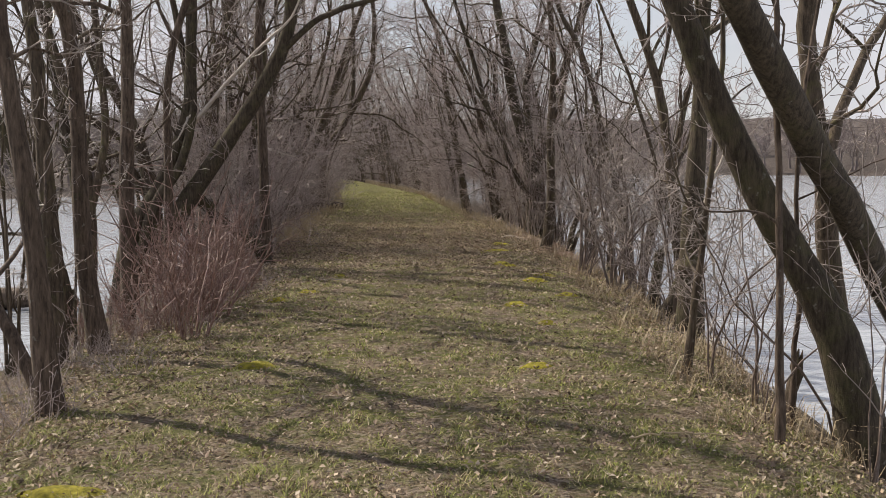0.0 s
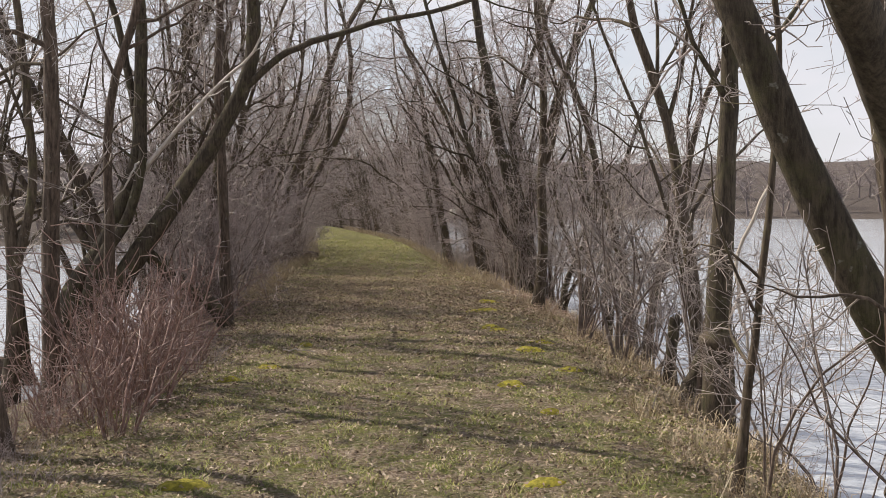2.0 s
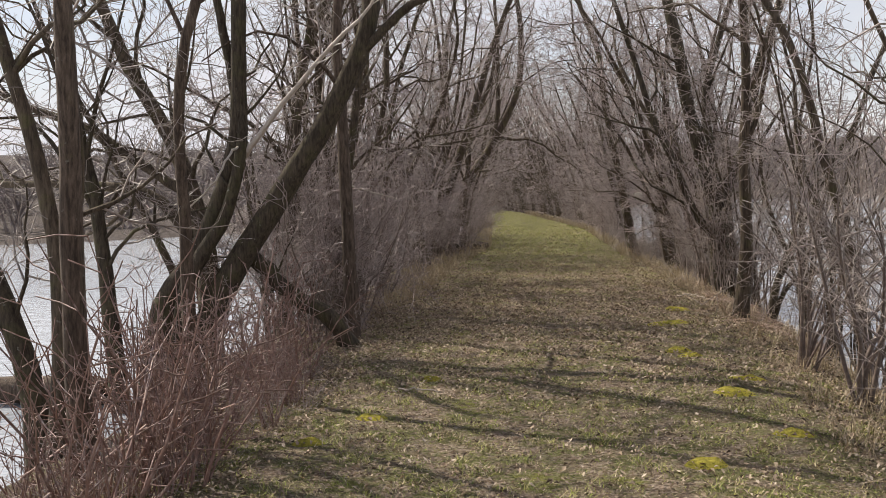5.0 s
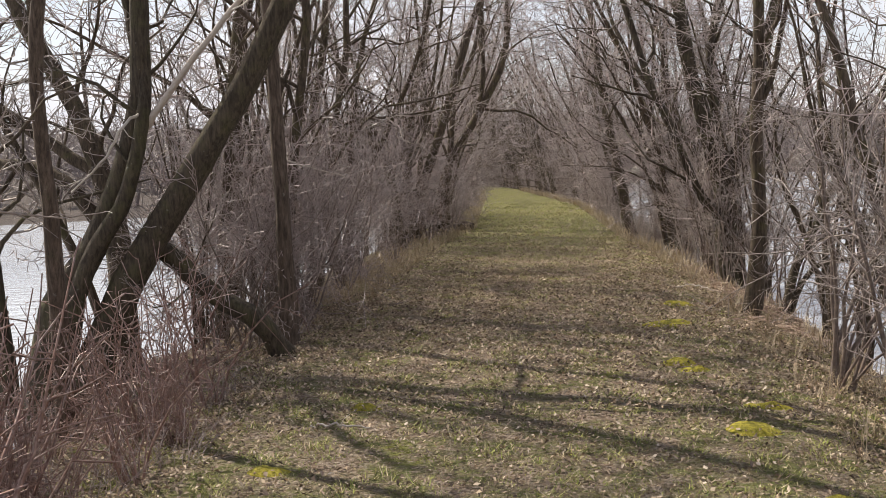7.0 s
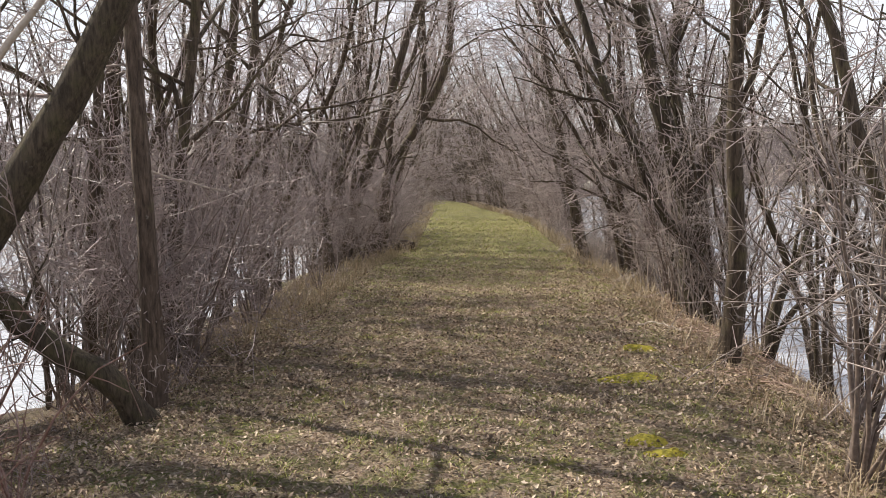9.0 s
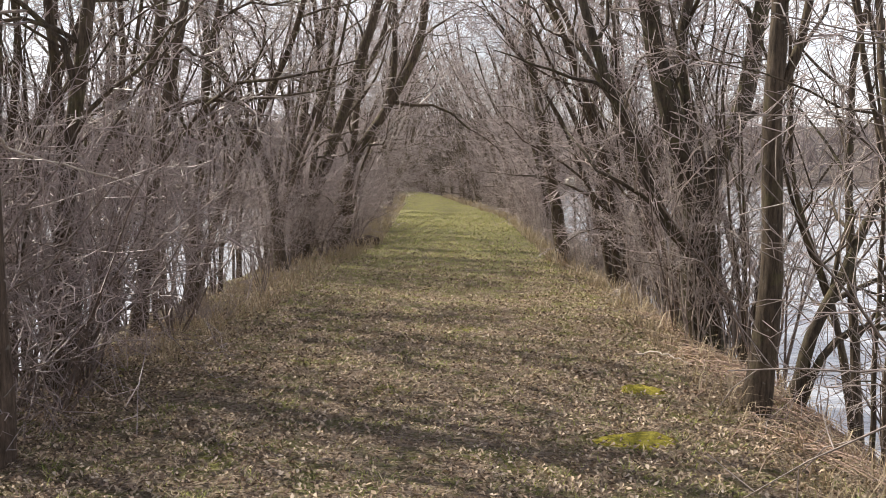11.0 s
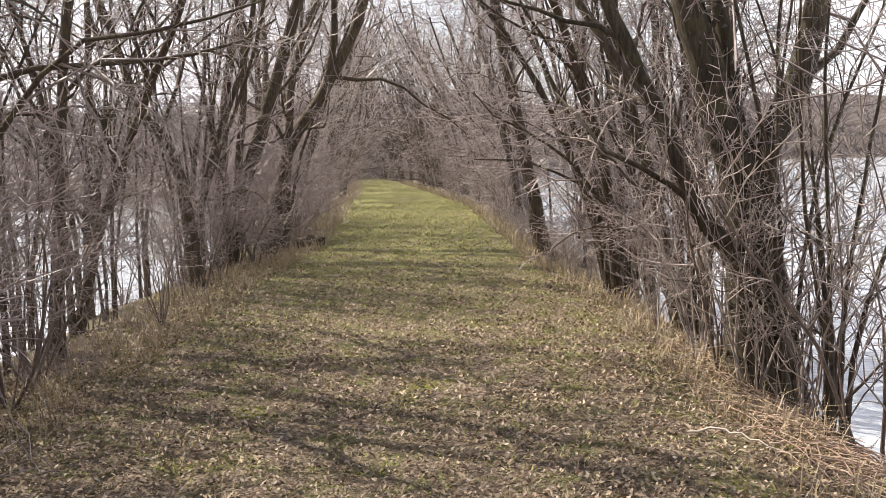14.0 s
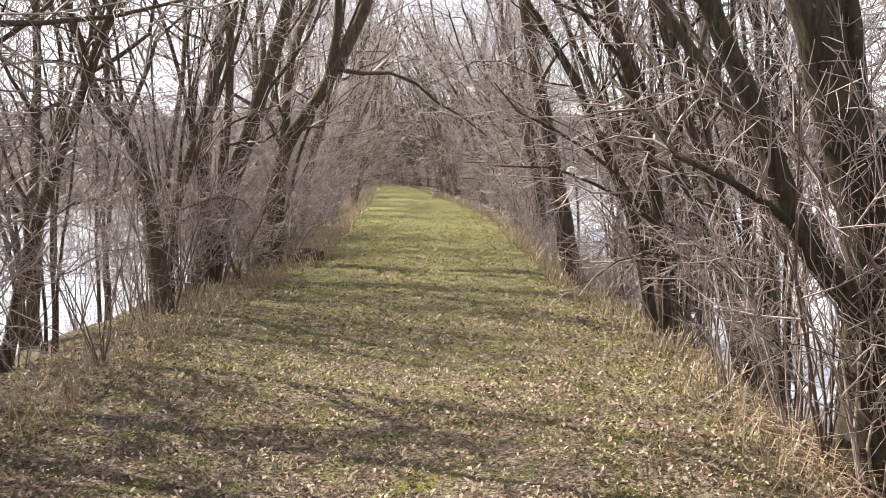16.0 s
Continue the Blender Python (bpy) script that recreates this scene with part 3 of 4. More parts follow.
dense = [shrub("shrub", "dense tangled thicket of grey-purple twigs", 85 + k, count=(9, 8, 10)[k], height=(2.3, 3.0, 1.8)[k], spread=(0.7, 0.5, 0.8)[k], group="thicket", level=2, r=0.011, counts=(0, 5, 7, 5), thin=0.0036, low=0.12, bend=2) for k in range(3)]


young = []
for k in range(4):
    fork = np.random.default_rng(700 + k)
    stems = []
    for j in range((4, 5, 3, 6)[k]):
        a = fork.uniform(0, 2 * math.pi)
        c, q, w = math.cos(a), math.sin(a), fork.uniform(0.3, 1.0)
        stems.append(([(0.08 * c, 0.08 * q, -0.1), (0.2 * c * w, 0.2 * q * w, 0.9), (0.55 * c * w + 0.1, 0.55 * q * w, 2.0)], fork.uniform(0.016, 0.032), 0.009, fork.uniform(1.2, 2.4)))
    young.append(tree("young_tree", "young many-stemmed bare tree on the bank", stems, 710 + k, group="young trees", limbs=11, reach=1.5, first=0.15, thin=0.003, flare=1.15, sides=6, bend=2, rise=0.05))


def stand(ob, x, y, turn, size, used=set()):
    """Puts the built thing at its first place, and copies of it at the others."""
    m = pose(x, y, ground_at(x, y), 0, 0, turn) @ Matrix.Diagonal((size, size, size * rng.uniform(0.9, 1.15), 1))
    if ob.name in used:
        copy_thing(ob, m)
    else:
        used.add(ob.name)
        ob.matrix_basis = m


def hides_nest(x, y):
    return 25.5 < y < 37 and abs(x - (0.04 + 0.0433 * (y - 16))) < 0.45


def crowds_nest(x, y):
    return 25.5 < y < 37 and abs(x - (0.04 + 0.0433 * (y - 16))) < 0.68


y = 23.0
while y < 92:
    for side in (-1, 1):
        for _ in range((1 if side < 0 else 2) if y < 50 else 2):
            yy = y + rng.uniform(-1.0, 1.0)
            if side > 0 and (yy < 24 or 28.2 < yy < 30.2) or side < 0 and yy < 27.3:
                continue
            off = rng.uniform(0.25, 1.5)
            x = left(yy) - off if side < 0 else right(yy) + off * 0.8
            if hides_nest(x, yy):
                continue
            kind = kinds[rng.integers(7)] if yy < 50 else plain_kinds[rng.integers(3)]
            turn, size = (0 if side < 0 else 180) + rng.uniform(-50, 50), rng.uniform(0.75, 1.25)
            if side > 0 and 25.5 < yy < 26.1:
                turn += 95
            if not crowds_nest(x, yy):
                stand(kind, x, yy, turn, size)
    y += 1.5

# young trees on the banks
for _ in range(13):
    yy = rng.uniform(20.5, 33)
    x = right(yy) + rng.uniform(0.35, 1.1)
    if hides_nest(x, yy):
        continue
    stand(young[rng.integers(4)], x, yy, rng.uniform(0, 360), rng.uniform(0.75, 1.15))
for _ in range(4):
    yy = rng.uniform(12.5, 18)
    stand(young[rng.integers(4)], right(yy) + rng.uniform(0.75, 1.2), yy, rng.uniform(0, 360), rng.uniform(0.65, 1.0))
for _ in range(7):
    yy = rng.uniform(16.8, 21.5)
    stand(young[rng.integers(4)], left(yy) - rng.uniform(0.5, 1.7), yy, rng.uniform(0, 360), rng.uniform(0.75, 1.15))
for _ in range(2):
    yy = rng.uniform(8.0, 10)
    stand(young[rng.integers(4)], left(yy) - rng.uniform(1.3, 2.1), yy, rng.uniform(0, 360), rng.uniform(0.7, 1.1))

for yy, off in ((22.6, 1.3), (24.2, 1.7), (25.4, 1.1), (26.3, 1.8), (27.6, 1.4), (28.4, 0.9), (23.3, 2.0)):
    stand(young[rng.integers(4)], left(yy) - off, yy, rng.uniform(0, 360), rng.uniform(1.0, 1.3))

# thickets along both sides
y = 15.0
while y < 88:
    for side in (-1, 1):
        for _ in range(2):
            yy = y + rng.uniform(-0.8, 0.8)
            if side > 0 and yy < 20.5:
                continue
            if side < 0 and yy < 17.0:
                continue
            off = rng.uniform(0.15, 1.3)
            x = left(yy) - off - (0.25 if yy < 24 else 0) if side < 0 else right(yy) + off * 0.8 + 0.1
            if hides_nest(x, yy) or side < 0 and yy > 34 and rng.random() < 0.45:
                continue
            if side < 0 and 21 < yy < 26.5 and rng.random() < 0.6:
                continue
            kind, turn, size = (thickets if yy < 27.5 else dense)[rng.integers(3)], rng.uniform(0, 360), rng.uniform(0.6, 1.1)
            sparse = side > 0 and 20.5 < yy < 27 and int(yy * 10) % 2 == 0
            if not sparse and not crowds_nest(x, yy):
                stand(kind, x, yy, turn, size)
    y += 1.2 if y < 45 else 2.4

for _ in range(9):
    yy = rng.uniform(17.4, 23.6)
    stand(thickets[rng.integers(3)], left(yy) - rng.uniform(0.35, 1.7), yy, rng.uniform(0, 360), rng.uniform(0.7, 1.15))
for _ in range(4):
    yy = rng.uniform(23.6, 28.5)
    stand(thickets[rng.integers(3)], left(yy) - rng.uniform(0.9, 1.7), yy, rng.uniform(0, 360), rng.uniform(0.55, 0.8))

# fine-twigged tangle that closes the left edge
tangle = [shrub("shrub", "dense tangle of fine purple-grey twigs", 180 + k, count=(9, 8)[k], height=(2.7, 3.3)[k], spread=(0.65, 0.5)[k], group="thicket", level=2, r=0.013, counts=(0, 7, 7, 5), thin=0.0042, low=0.36, bend=3, wander=0.26, wide=(0.5, 1.2)) for k in range(2)]
for k in range(28):
    yy = (16.3 + 0.45 * k if k < 10 else 29.3 + 0.5 * (k - 10)) + rng.uniform(-0.2, 0.2)
    stand(tangle[k % 2], left(yy) - rng.uniform(0.5, 1.4), yy, rng.uniform(0, 360), rng.uniform(0.65, 0.92))

# taller crowns behind the thickets
for k, (x, y, turn, size) in enumerate(((-4.4, 19.0, -30, 1.15), (-4.6, 22.2, 0, 1.15), (-4.4, 24.6, -20, 1.0), (-5.0, 26.4, 20, 1.15), (-4.3, 28.2, 5, 1.2), (-4.6, 33.5, -15, 1.3), (-4.3, 36.0, 15, 1.25), (2.9, 12.6, 150, 0.85), (3.0, 16.9, 200, 0.95), (2.6, 22.9, 170, 1.05), (2.2, 25.4, 190, 1.1), (2.0, 31.0, 175, 1.2))):
    stand(kinds[(5 * k + 3) % 7], x, y, turn, size)

# reddish canes and brush on the left edge
canes = [shrub("brush", "dense reddish-brown leafless canes", 100 + k, single=False, low=0.25, count=(14, 12, 17)[k], height=(0.95, 1.25, 0.75)[k], spread=0.42, material=CANES, group="red canes", level=1, r=0.0095, counts=(0, 5, 4, 4), thin=0.0036, wander=0.2) for k in range(3)]
for _ in range(48):
    yy = rng.uniform(9.0, 14.2)
    x = left(yy) - rng.uniform(0.05, 1.3) - (0.15 if yy < 9 else 0.0)
    stand(canes[rng.integers(3)], x, yy, rng.uniform(0, 360), rng.uniform(0.7, 1.1) * np.interp(yy, (10.5, 12.5), (1.0, 0.8)))
dead = [shrub("brush", "low tangle of dead grey stems", 110 + k, single=False, low=0.25, count=18, height=0.7, spread=1.3, material=TWIGS_PURPLE, group="dead brush", level=1, r=0.0045, counts=(0, 4, 4, 4)) for k in range(2)]
for _ in range(40):
    yy = rng.uniform(4.8, 17.5)
    x = left(yy) - rng.uniform(0.0, 1.1)
    stand(dead[rng.integers(2)], x, yy, rng.uniform(0, 360), rng.uniform(0.5, 1.0))

for _ in range(30):
    yy = rng.uniform(16, 30)
    stand(dead[rng.integers(2)], left(yy) - rng.uniform(0.2, 1.8), yy, rng.uniform(0, 360), rng.uniform(0.45, 0.9))
for _ in range(22):
    yy = rng.uniform(5.5, 26)
    stand(dead[rng.integers(2)], right(yy) + rng.uniform(0.35, 1.2), yy, rng.uniform(0, 360), rng.uniform(0.4, 0.75))
for k in range(14):
    yy = 13.6 + 0.13 * k if k < 6 else 19.8 + 0.55 * (k - 6)
    turn = (k * 137.5) % 360
    stand(dead[k % 2], left(yy) - 1.35 - 0.25 * (k % 4), yy, turn, 0.55 + 0.1 * (k % 3))

# more bare trees low on both banks
for k, (x, y, size) in enumerate(((2.95, 15.9, 0.9), (2.75, 19.2, 0.85), (2.6, 29.0, 1.1), (2.4, 31.5, 1.15), (-4.6, 16.6, 0.9), (-4.7, 19.6, 1.0), (-4.9, 23.0, 1.1))):
    stand(kinds[(3 * k + 1) % 7], x, y, (k * 137.5) % 360, size)

# low brush under the nest
low_brush = [shrub("brush", "low upright brown brush on the bank", 160 + k, single=False, count=14, height=1.0, spread=0.3, material=TWIGS, group="low brush", level=1, r=0.008, counts=(0, 7, 4, 4), thin=0.0042, low=0.15, wide=(0.3, 0.9)) for k in range(2)]
for k in range(46):
    yy = 27.4 + 0.26 * k
    stand(low_brush[k % 2], right(yy) + 0.12 + 0.16 * ((k * 7) % 5), yy, (k * 137.5) % 360, 0.6 + 0.1 * (k % 4))

# bushes on the right bank
shrub("shrub", "leaning many-stemmed bare shrub on a grassy tuft", 120, count=11, height=2.3, spread=0.32, material=TWIGS, level=2, r=0.016, at=(1.88, 14.4, -0.08), lean=(0.22, 0, 0), counts=(0, 7, 6, 5))
shrub("shrub", "dark bare shrub on the bank", 121, count=9, height=2.4, spread=0.4, material=TWIGS, level=2, r=0.02, at=(2.15, 13.2, -0.16), lean=(0.15, 0, 0), counts=(0, 7, 6, 5))
bank_bushes = [shrub("shrub", "bare twiggy shrub at the water's edge", 122 + k, count=8, height=2.2, spread=0.5, material=TWIGS, group="bank shrubs", level=2, r=0.014, counts=(0, 7, 6, 5), wide=(0.4, 1.0), thin=0.0028) for k in range(3)]
for x, y, s in [(2.55, 11.4, 0.9), (2.9, 15.5, 1.1), (2.3, 20.3, 1.0), (2.6, 9.4, 0.7), (2.15, 20.9, 0.9), (1.85, 23.1, 0.7), (2.8, 18.2, 0.9), (1.9, 22.3, 1.0), (2.6, 13.9, 1.0)]:
    stand(bank_bushes[rng.integers(3)], x, y, rng.uniform(0, 360), s)
for x, y, s, k in [(1.8, 21.35, 2.0, 15), (1.62, 22.2, 1.7, 8), (1.4, 23.4, 1.6, 6), (2.02, 20.9, 1.6, 6)]:
    shrub("shrub", "crowd of upright brown suckers round a trunk", int(y * 10), count=k, height=s, spread=0.3, material=TWIGS, group="suckers", level=1, r=0.011, at=(x, y, ground_at(x, y)), counts=(0, 6, 5, 5), low=0.3, wide=(0.3, 0.8), stem_material=TWIGS)
whips = [shrub("sapling", "single thin bare whip on the bank", 130 + k, count=3, height=2.4, spread=0.14, material=TWIGS, group="whips", level=2, r=0.011, counts=(0, 4, 5, 4), wide=(0.4, 1.0)) for k in range(3)]
for x, y in [(1.95, 7.6), (2.1, 7.0), (2.45, 6.4), (2.3, 5.6), (2.0, 6.5), (2.7, 8.8), (2.3, 9.8), (2.75, 10.6), (2.6, 19.6), (1.5, 24.0)]:
    stand(whips[rng.integers(3)], x, y, rng.uniform(0, 360), rng.uniform(0.7, 1.05))


# kinds that found no place yet stand far down the track
for k, ob in enumerate(kinds + plain_kinds + thickets + dense + young + tangle + canes + dead + low_brush + bank_bushes + whips):
    if abs(ob.location.x) + abs(ob.location.y) < 0.05:
        stand(ob, left(40 + k) - 1.2, 40 + k, 50 * k, 0.9)


# ---- small things on the banks ----
def snag(label, pts, r0, r1, seed, material=None, name="stump", broken=True):
    """A broken stem with a splintered end."""
    rs = np.random.default_rng(seed)
    line = spline(pts, 9)
    line[1:-1] += rs.normal(0, 0.006, (7, 3))
    root = thing(name, pts[0], label, name)
    body = Tubes()
    radii = np.linspace(r0, r1, 9) * (1 + rs.normal(0, 0.06, 9))
    radii[0] *= 1.25
    body.add(line - np.asarray(pts[0]), radii, 9)
    part("body", body, material or BARK_MOSSY, root)
    if not broken:
        return root
    splinters = Tubes()
    d = line[-1] - line[-2]
    d /= np.linalg.norm(d)
    for _ in range(9):
        off = rs.normal(0, r1 * 0.45, 3)
        p = line[-1] - np.asarray(pts[0]) + off - d * 0.03
        splinters.add([p, p + d * rs.uniform(0.03, 0.09)], [r1 * 0.4, 0.003], 4)
    part("splintered_end", splinters, material or BARK_MOSSY, root)
    return root


snag("short broken stump at the water's edge", [(2.42, 12.1, -0.35), (2.43, 12.1, 0.1), (2.47, 12.1, 0.42)], 0.07, 0.055, 1)
snag("dark broken stem leaning on the bank", [(2.3, 11.1, -0.25), (2.45, 11.1, 0.1), (2.62, 11.1, 0.5)], 0.075, 0.06, 2)
snag("pale splintered stump beside a trunk", [(2.36, 10.75, -0.3), (2.4, 10.75, 0.2), (2.42, 10.75, 0.55)], 0.05, 0.03, 3, BARK_GREY)
snag("short cut stump on the bank", [(2.2, 6.75, -0.3), (2.24, 6.75, 0.0), (2.28, 6.75, 0.22)], 0.045, 0.04, 4, BARK)
snag("short rotten log at the edge of the grass", [(-3.45, 32.0, 0.02), (-3.25, 31.95, 0.1), (-3.05, 31.9, 0.06)], 0.11, 0.09, 5, BARK_GREY, "log", False)
snag("brown fallen log lying in the water", [(-8.4, 15.9, -0.60), (-7.0, 16.0, -0.58), (-5.6, 16.0, -0.60)], 0.19, 0.15, 6, BARK_GREY, "log")
snag("thin fallen log on the bank", [(-5.3, 18.2, -0.65), (-4.4, 17.6, -0.42), (-3.7, 17.0, -0.25)], 0.07, 0.05, 7, BARK, "log")


def bent_stick(label, pts, r0, r1, seed, material, twigs=3, size=0.4, name="branch"):
    rs = np.random.default_rng(seed)
    root = thing(name, pts[0], label, name)
    t1 = Tubes()
    line = spline(pts, 14) - np.asarray(pts[0])
    line[1:] += rs.normal(0, 0.008, (13, 3))
    radii = np.linspace(r0, r1, 14)
    t1.add(line, radii, 6)
    for _ in range(twigs):
        i = rs.integers(3, 12)
        d = line[i + 1] - line[i]
        spray([t1, t1], line[i], turned(d / np.linalg.norm(d), 0.8, rs), size * rs.uniform(0.5, 1), radii[i] * 0.5, 0, rs)
    part("wood", t1, material, root)
    return root


bent_stick("pale barkless limb reaching up across a leaning tree", [(-3.52, 15.06, 1.98), (-3.34, 14.98, 2.15), (-2.98, 14.95, 2.57), (-2.52, 14.9, 3.02), (-2.15, 14.9, 3.35), (-1.93, 14.9, 3.76)], 0.035, 0.012, 1, PALE_WOOD)
bent_stick("white crooked dead branch hanging on a leaning tree", [(-3.52, 15.0, 2.12), (-3.5, 14.6, 1.98), (-3.62, 14.5, 1.72), (-3.88, 14.45, 1.5)], 0.014, 0.008, 2, PALE_WOOD)
bent_stick("white crooked dead branch caught in a thicket", [(-2.75, 16.3, 1.95), (-2.85, 16.6, 1.75), (-2.7, 17.0, 1.62), (-2.3, 17.2, 1.5)], 0.012, 0.006, 3, PALE_WOOD)
bent_stick("pale peeled branch hanging against a trunk", [(2.75, 10.1, 1.7), (2.5, 10.15, 1.1), (2.55, 10.1, 0.55), (2.7, 10.1, 0.1)], 0.016, 0.010, 4, PALE_WOOD)
bent_stick("pale stick lying on the grass", [(1.0, 5.55, 0.03), (1.25, 5.6, 0.05), (1.55, 5.6, 0.03)], 0.006, 0.004, 5, STRAW, 1, 0.1, "stick")
bent_stick("pale stick lying on the grass", [(-1.55, 12.9, 0.02), (-1.35, 12.8, 0.05), (-1.15, 12.85, 0.02)], 0.008, 0.005, 6, PALE_WOOD, 1, 0.1, "stick")
bent_stick("dry stick lying at the edge of the grass", [(1.05, 19.6, 0.03), (1.25, 19.5, 0.07), (1.5, 19.2, 0.02)], 0.008, 0.004, 7, PALE_WOOD, 1, 0.1, "stick")


def nest():
    """A pale papery clump among the branches, on its own twig."""
    root = thing("papery_nest", (0.88, 35.4, 1.2), "pale papery clump hanging among bare branches", "nest")
    bm = bmesh.new()
    bmesh.ops.create_icosphere(bm, subdivisions=3, radius=0.11)
    for v in bm.verts:
        v.co *= 1 + 0.22 * noise.noise(v.co * 14) + 0.08 * noise.noise(v.co * 40)
        v.co.z *= 1.12
    n = Nodes("dry_paper", 0.9)
    col = n.mix(n.span(n.noise(n.coord(), 26, 4), 0.35, 0.65), (0.48, 0.43, 0.35), (0.72, 0.68, 0.6))
    part("body", bm, n.done(col), root)
    hold = Tubes()
    hold.add([(0.12, 0.05, -1.4), (0.10, 0.05, -0.6), (0.05, 0.02, 0.05), (-0.05, 0, 0.9)], [0.03, 0.025, 0.02, 0.008], 6)
    part("twig", hold, BARK, root)


nest()


# ---- moss cushions ----
def moss_patch(x, y, w, d, seed):
    bm = bmesh.new()
    bmesh.ops.create_grid(bm, x_segments=22, y_segments=22, size=1)
    off = Vector((seed * 3.1, seed * 1.7, 0))
    for v in bm.verts:
        px, py = v.co.x * w, v.co.y * d
        r = math.hypot(v.co.x, v.co.y) + 0.45 * noise.noise(Vector((px * 3, py * 3, 0)) + off)
        top = 0.045 * max(-0.8, 1 - r * r * 1.7) + 0.012 * noise.noise(Vector((px * 16, py * 16, 0)) + off)
        v.co = Vector((px, py, ground_at(x + px, y + py) + top - 0.006))
    for f in bm.faces:
        f.smooth = True
    root = thing("moss_patch", (x, y, 0), "yellow-green moss cushion in the short grass", "moss", "moss patches")
    part("cushion", bm, MOSS, root)


for k, (x, y, w, d) in enumerate([(0.84, 16.85, 0.30, 0.24), (0.82, 15.0, 0.2, 0.16), (0.95, 14.75, 0.22, 0.12), (1.0, 18.3, 0.24, 0.14), (1.15, 12.9, 0.22, 0.2), (1.3, 13.5, 0.2, 0.14), (0.75, 10.8, 0.16, 0.12), (-1.55, 12.0, 0.18, 0.14), (-1.75, 11.2, 0.16, 0.12), (0.7, 7.6, 0.16, 0.1), (-1.75, 4.75, 0.26, 0.12), (-1.35, 7.6, 0.18, 0.1), (1.35, 11.6, 0.18, 0.16), (-1.3, 13.4, 0.16, 0.1), (0.95, 9.6, 0.14, 0.1)]):
    moss_patch(x, y, w, d, k + 1)


# ---- grass, dead leaves and straw ----
def scatter(n, y0, y1, power, seed, wide=0.5):
    """Places over the track and its edges, denser towards y0."""
    rs = np.random.default_rng(seed)
    y = y0 + (y1 - y0) * rs.random(n) ** power
    a, b = left(y) - wide, right(y) + wide
    x = a + (b - a) * rs.random(n)
    return x, y, height(x, y), rs


def build_litter(n=330000):
    x, y, z, rs = scatter(n, 3.2, 40, 1.5, 5, 1.0)
    patch = 0.5 + 0.5 * waves(x, y, 1.9)
    strong = np.interp(y, (0, 12, 17, 21, 30, 40), (0.07, 0.2, 0.85, 0.85, 0.18, 0.03))
    edge = np.minimum(x - left(y), right(y) - x) < 0.25
    keep = rs.random(n) < np.clip(strong * (0.45 + 0.8 * patch) + np.interp(y, (6, 14), (0.12, 0.4)) * edge, 0, 1)
    x, y, z = x[keep], y[keep], z[keep]
    n = len(x)
    a, size, tilt = rs.uniform(0, 2 * math.pi, n), rs.uniform(0.007, 0.02, n), rs.uniform(-0.8, 0.8, n)
    u = np.stack((np.cos(a), np.sin(a), tilt), 1) * size[:, None]
    w = np.stack((-np.sin(a), np.cos(a), rs.uniform(-0.6, 0.6, n)), 1) * (size * rs.uniform(0.35, 0.7, n))[:, None]
    c = np.stack((x, y, z + 0.012 + rs.uniform(0, 0.016, n)), 1)
    fold = np.array((0, 0, 1.0))[None, :] * (size * rs.uniform(-0.2, 0.9, n))[:, None]
    v = np.stack((c - u, c - w + fold, c + u, c + w + fold), 1).reshape(-1, 3)
    i = np.arange(n) * 4
    f = np.concatenate((np.stack((i, i + 1, i + 2), 1), np.stack((i, i + 2, i + 3), 1)))
    me = quad_mesh("leaf_litter", v, f, False)
    me.materials.append(LITTER)
    tagged(new("leaf_litter", me), "brown dead leaves strewn over the grass", "dead leaves", kind="stuff")


def build_grass(n=560000):
    x, y, z, rs = scatter(n, 3.0, 46, 1.6, 6, 0.6)
    patch = 0.5 + 0.5 * waves(x + 5, y, 1.3)
    strong = np.interp(y, (0, 13, 18, 21, 30, 46), (1.0, 1.0, 0.4, 0.45, 0.8, 0.5))
    clump = 0.5 + 0.5 * waves(x * 9.7, y * 8.3, 1.1)
    keep = rs.random(n) < np.clip(strong * (0.4 + 0.7 * patch) * (0.25 + 1.3 * clump), 0, 1)
    x, y, z = x[keep], y[keep], z[keep]
    n = len(x)
    far = np.interp(y, (4, 40), (1.0, 1.5))
    tuft = np.clip(0.5 + 0.6 * waves(x * 3.1, y * 3.1, 1.4) + 0.6 * waves(x * 9.7, y * 8.3, 1.1), 0.25, 1.25)
    a, h, w = rs.uniform(0, 2 * math.pi, n), rs.uniform(0.014, 0.042, n) * far * tuft, rs.uniform(0.0014, 0.0034, n) * far
    lean = rs.uniform(0.6, 2.2, n) * h
    c = np.stack((x, y, z - 0.003), 1)
    side = np.stack((-np.sin(a), np.cos(a), 0 * a), 1) * w[:, None]
    tip = c + np.stack((np.cos(a) * lean, np.sin(a) * lean, h), 1)
    v = np.stack((c - side, c + side, tip), 1).reshape(-1, 3)
    me = quad_mesh("grass", v, np.arange(3 * n).reshape(-1, 3), False)
    me.materials.append(GRASS)
    tagged(new("grass", me), "short worn grass, green mixed with straw", "grass", kind="stuff")


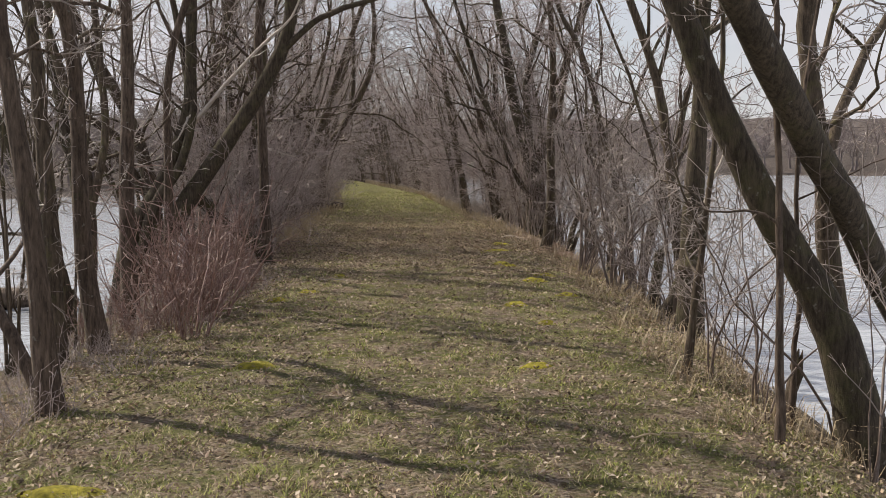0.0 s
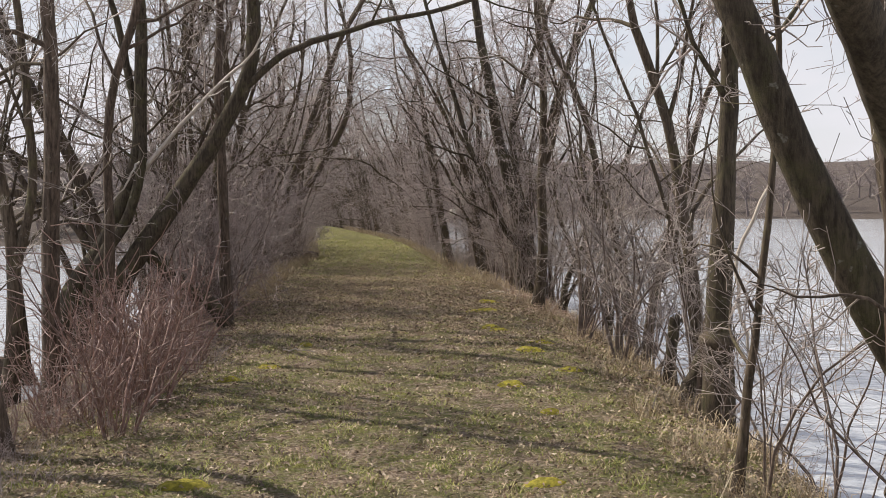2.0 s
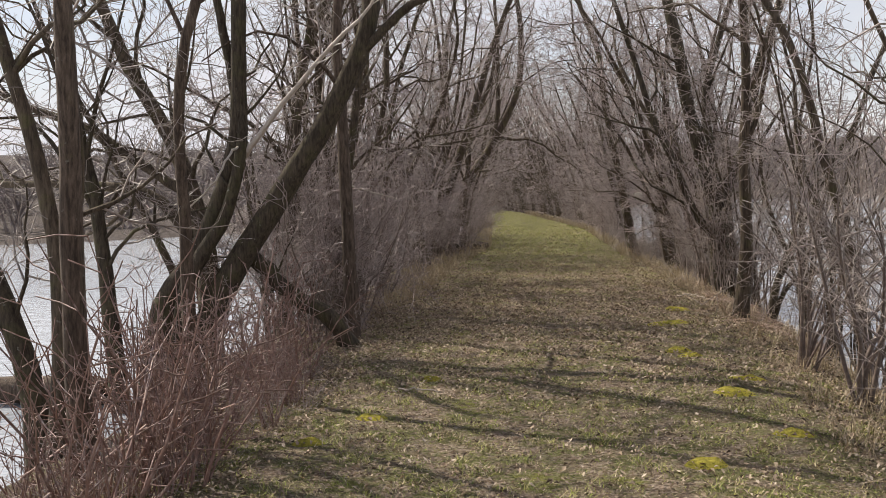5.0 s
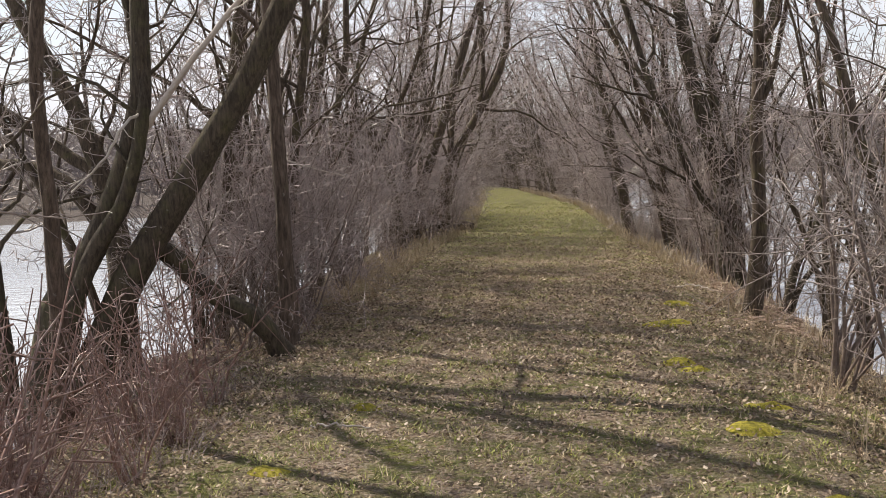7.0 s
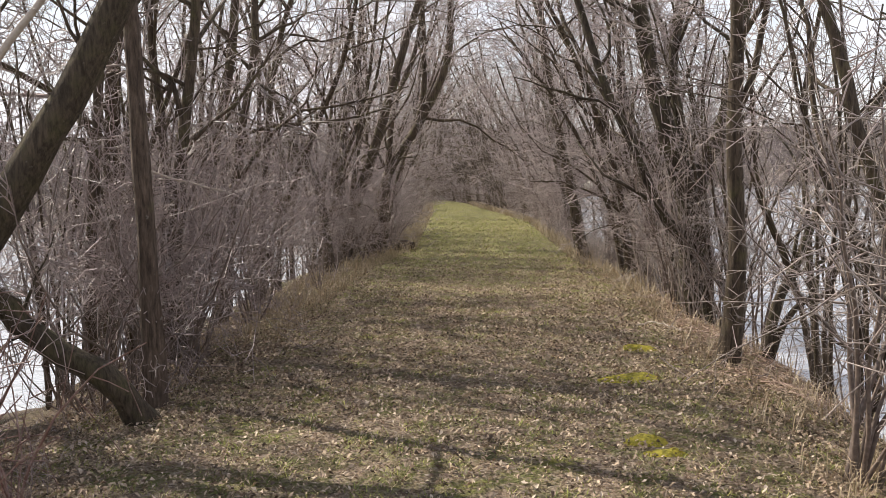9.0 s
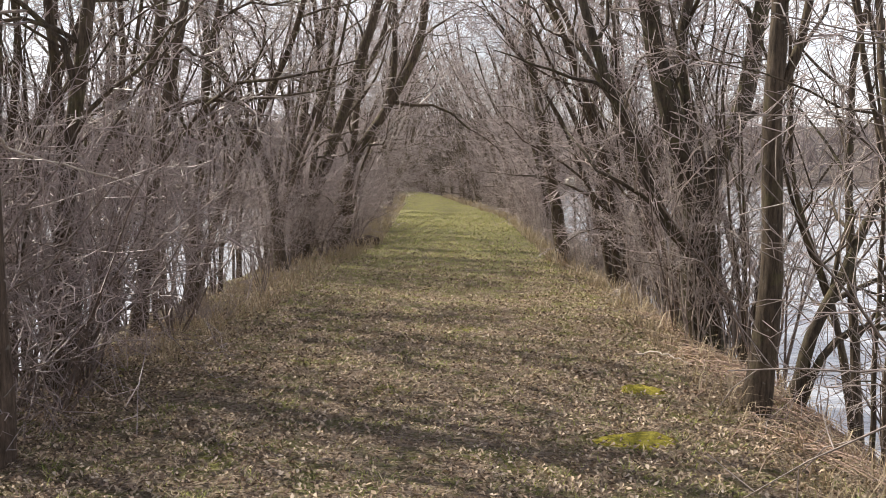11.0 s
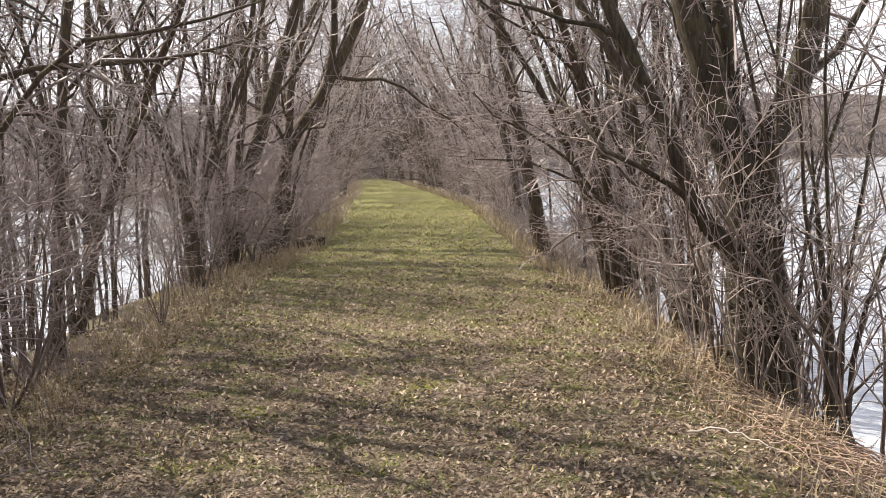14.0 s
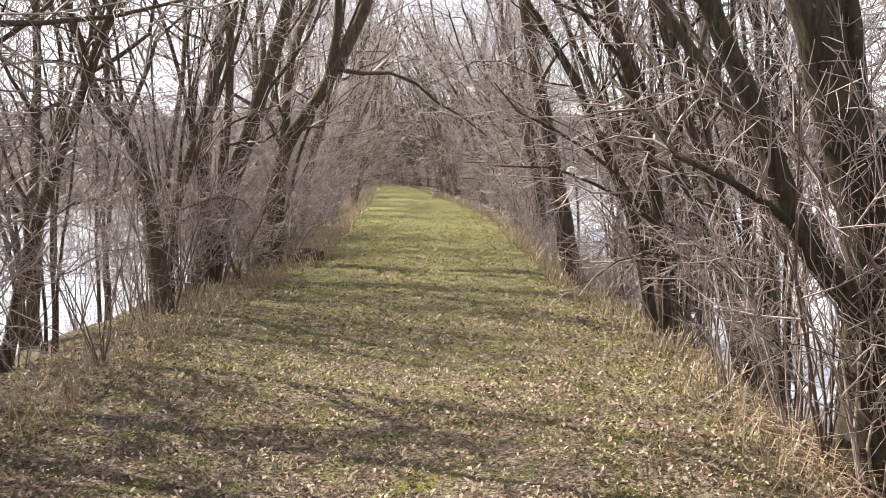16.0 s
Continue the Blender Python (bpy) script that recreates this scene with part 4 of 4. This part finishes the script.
def build_straw(n=36000):
    rs = np.random.default_rng(8)
    y = 6 + 58 * rs.random(n) ** 1.15
    side = rs.random(n) < 0.55
    off = rs.uniform(-0.25, 0.75, n)
    x = np.where(side, right(y) + off, left(y) - off)
    clump = (waves(x * 2, y * 2, 1.7) > -0.1) & (side | (y > 19))
    x, y = x[clump], y[clump]
    n = len(x)
    z = height(x, y)
    a = rs.uniform(0, 2 * math.pi, n)
    far = np.interp(y, (15, 60), (1.0, 2.4))
    h, w = rs.uniform(0.05, 0.26, n) * far ** 0.4, rs.uniform(0.0015, 0.003, n) * far
    lean = rs.uniform(0.3, 1.8, n) * h
    sidev = np.stack((-np.sin(a), np.cos(a), 0 * a), 1) * w[:, None]
    c = np.stack((x, y, z - 0.005), 1)
    mid = c + np.stack((np.cos(a) * lean * 0.35, np.sin(a) * lean * 0.35, h * 0.7), 1)
    tip = c + np.stack((np.cos(a) * lean, np.sin(a) * lean, h * 0.75), 1)
    v = np.stack((c - sidev, c + sidev, mid + sidev, mid - sidev, tip), 1).reshape(-1, 3)
    i = np.arange(n) * 5
    f = np.concatenate((np.stack((i, i + 1, i + 2), 1), np.stack((i, i + 2, i + 3), 1), np.stack((i + 3, i + 2, i + 4), 1)))
    me = quad_mesh("dead_grass", v, f, False)
    me.materials.append(STRAW)
    tagged(new("dead_grass", me), "tufts of bleached dead grass along the banks", "dead grass", kind="stuff")


build_litter()
build_grass()
build_straw()

# fallen reed stalks on the right bank
stalks = Tubes()
rs = np.random.default_rng(9)
for _ in range(340):
    y = rs.uniform(16.6, 22.5)
    x = right(y) + rs.normal(0.22, 0.24)
    a = rs.normal(-0.75, 0.7)
    ln = rs.uniform(0.2, 0.7) * (1.7 if rs.random() < 0.12 else 1.0)
    p = np.array((x, y, ground_at(x, y) + rs.uniform(0.01, 0.05)))
    q = p + ln * np.array((math.cos(a), math.sin(a), 0))
    q[2] = ground_at(q[0], q[1]) + rs.uniform(0.02, 0.14)
    m = 0.5 * (p + q)
    m[2] += rs.uniform(0, 0.05)
    stalks.add(spline([p, m, q], 5), [0.004, 0.004, 0.0035, 0.003, 0.002], 4)
fallen = stalks.mesh("fallen_stalks")
fallen.materials.append(STALKS)
tagged(new("fallen_stalks", fallen), "heap of flattened dry reddish-tan stalks on the bank", "dead stalks", kind="stuff")


# ---- woods on the far shores ----
def far_woods(seed=10, count=560):
    rs = np.random.default_rng(seed)
    wood = Tubes()
    for _ in range(count):
        right_side = rs.random() < 0.48
        a = rs.uniform(-0.15, 1.0) if right_side else rs.uniform(-1.0, 0.02)
        d = (112 if right_side else 60) + 3 + 55 * rs.random() ** 1.6
        x, y = d * math.sin(a), 10 + d * math.cos(a)
        z = ground_at(x, y)
        if z < -0.7 or left(y) - 1 < x < right(y) + 1 and y < 90:
            continue
        h = rs.uniform(3.6, 6.2) * (1.0 if right_side else 0.85)
        base = np.array((x, y, z - 0.3))
        fork = base + np.array((rs.normal(0, 0.2), 0, h * rs.uniform(0.2, 0.4)))
        wood.add([base, fork], [0.14, 0.10], 4)
        for _ in range(6):
            q = fork + np.array((rs.normal(0, 1.1), rs.normal(0, 1.1), (h - fork[2] + z) * rs.uniform(0.5, 1.0)))
            m = 0.5 * (fork + q) + rs.normal(0, 0.2, 3)
            wood.add([fork, m, q], [0.07, 0.05, 0.02], 3)
            for _ in range(8):
                p = m + (q - m) * rs.uniform(-0.8, 1)
                e = p + np.array((rs.normal(0, 0.75), rs.normal(0, 0.75), rs.uniform(-0.1, 0.9)))
                wood.add([p, e], [0.04, 0.018], 3)
    me = wood.mesh("far_woods")
    me.materials.append(FAR_TWIGS)
    tagged(new("far_woods", me), "grey-purple leafless woods on the far shores", "woods", kind="stuff")


far_woods()
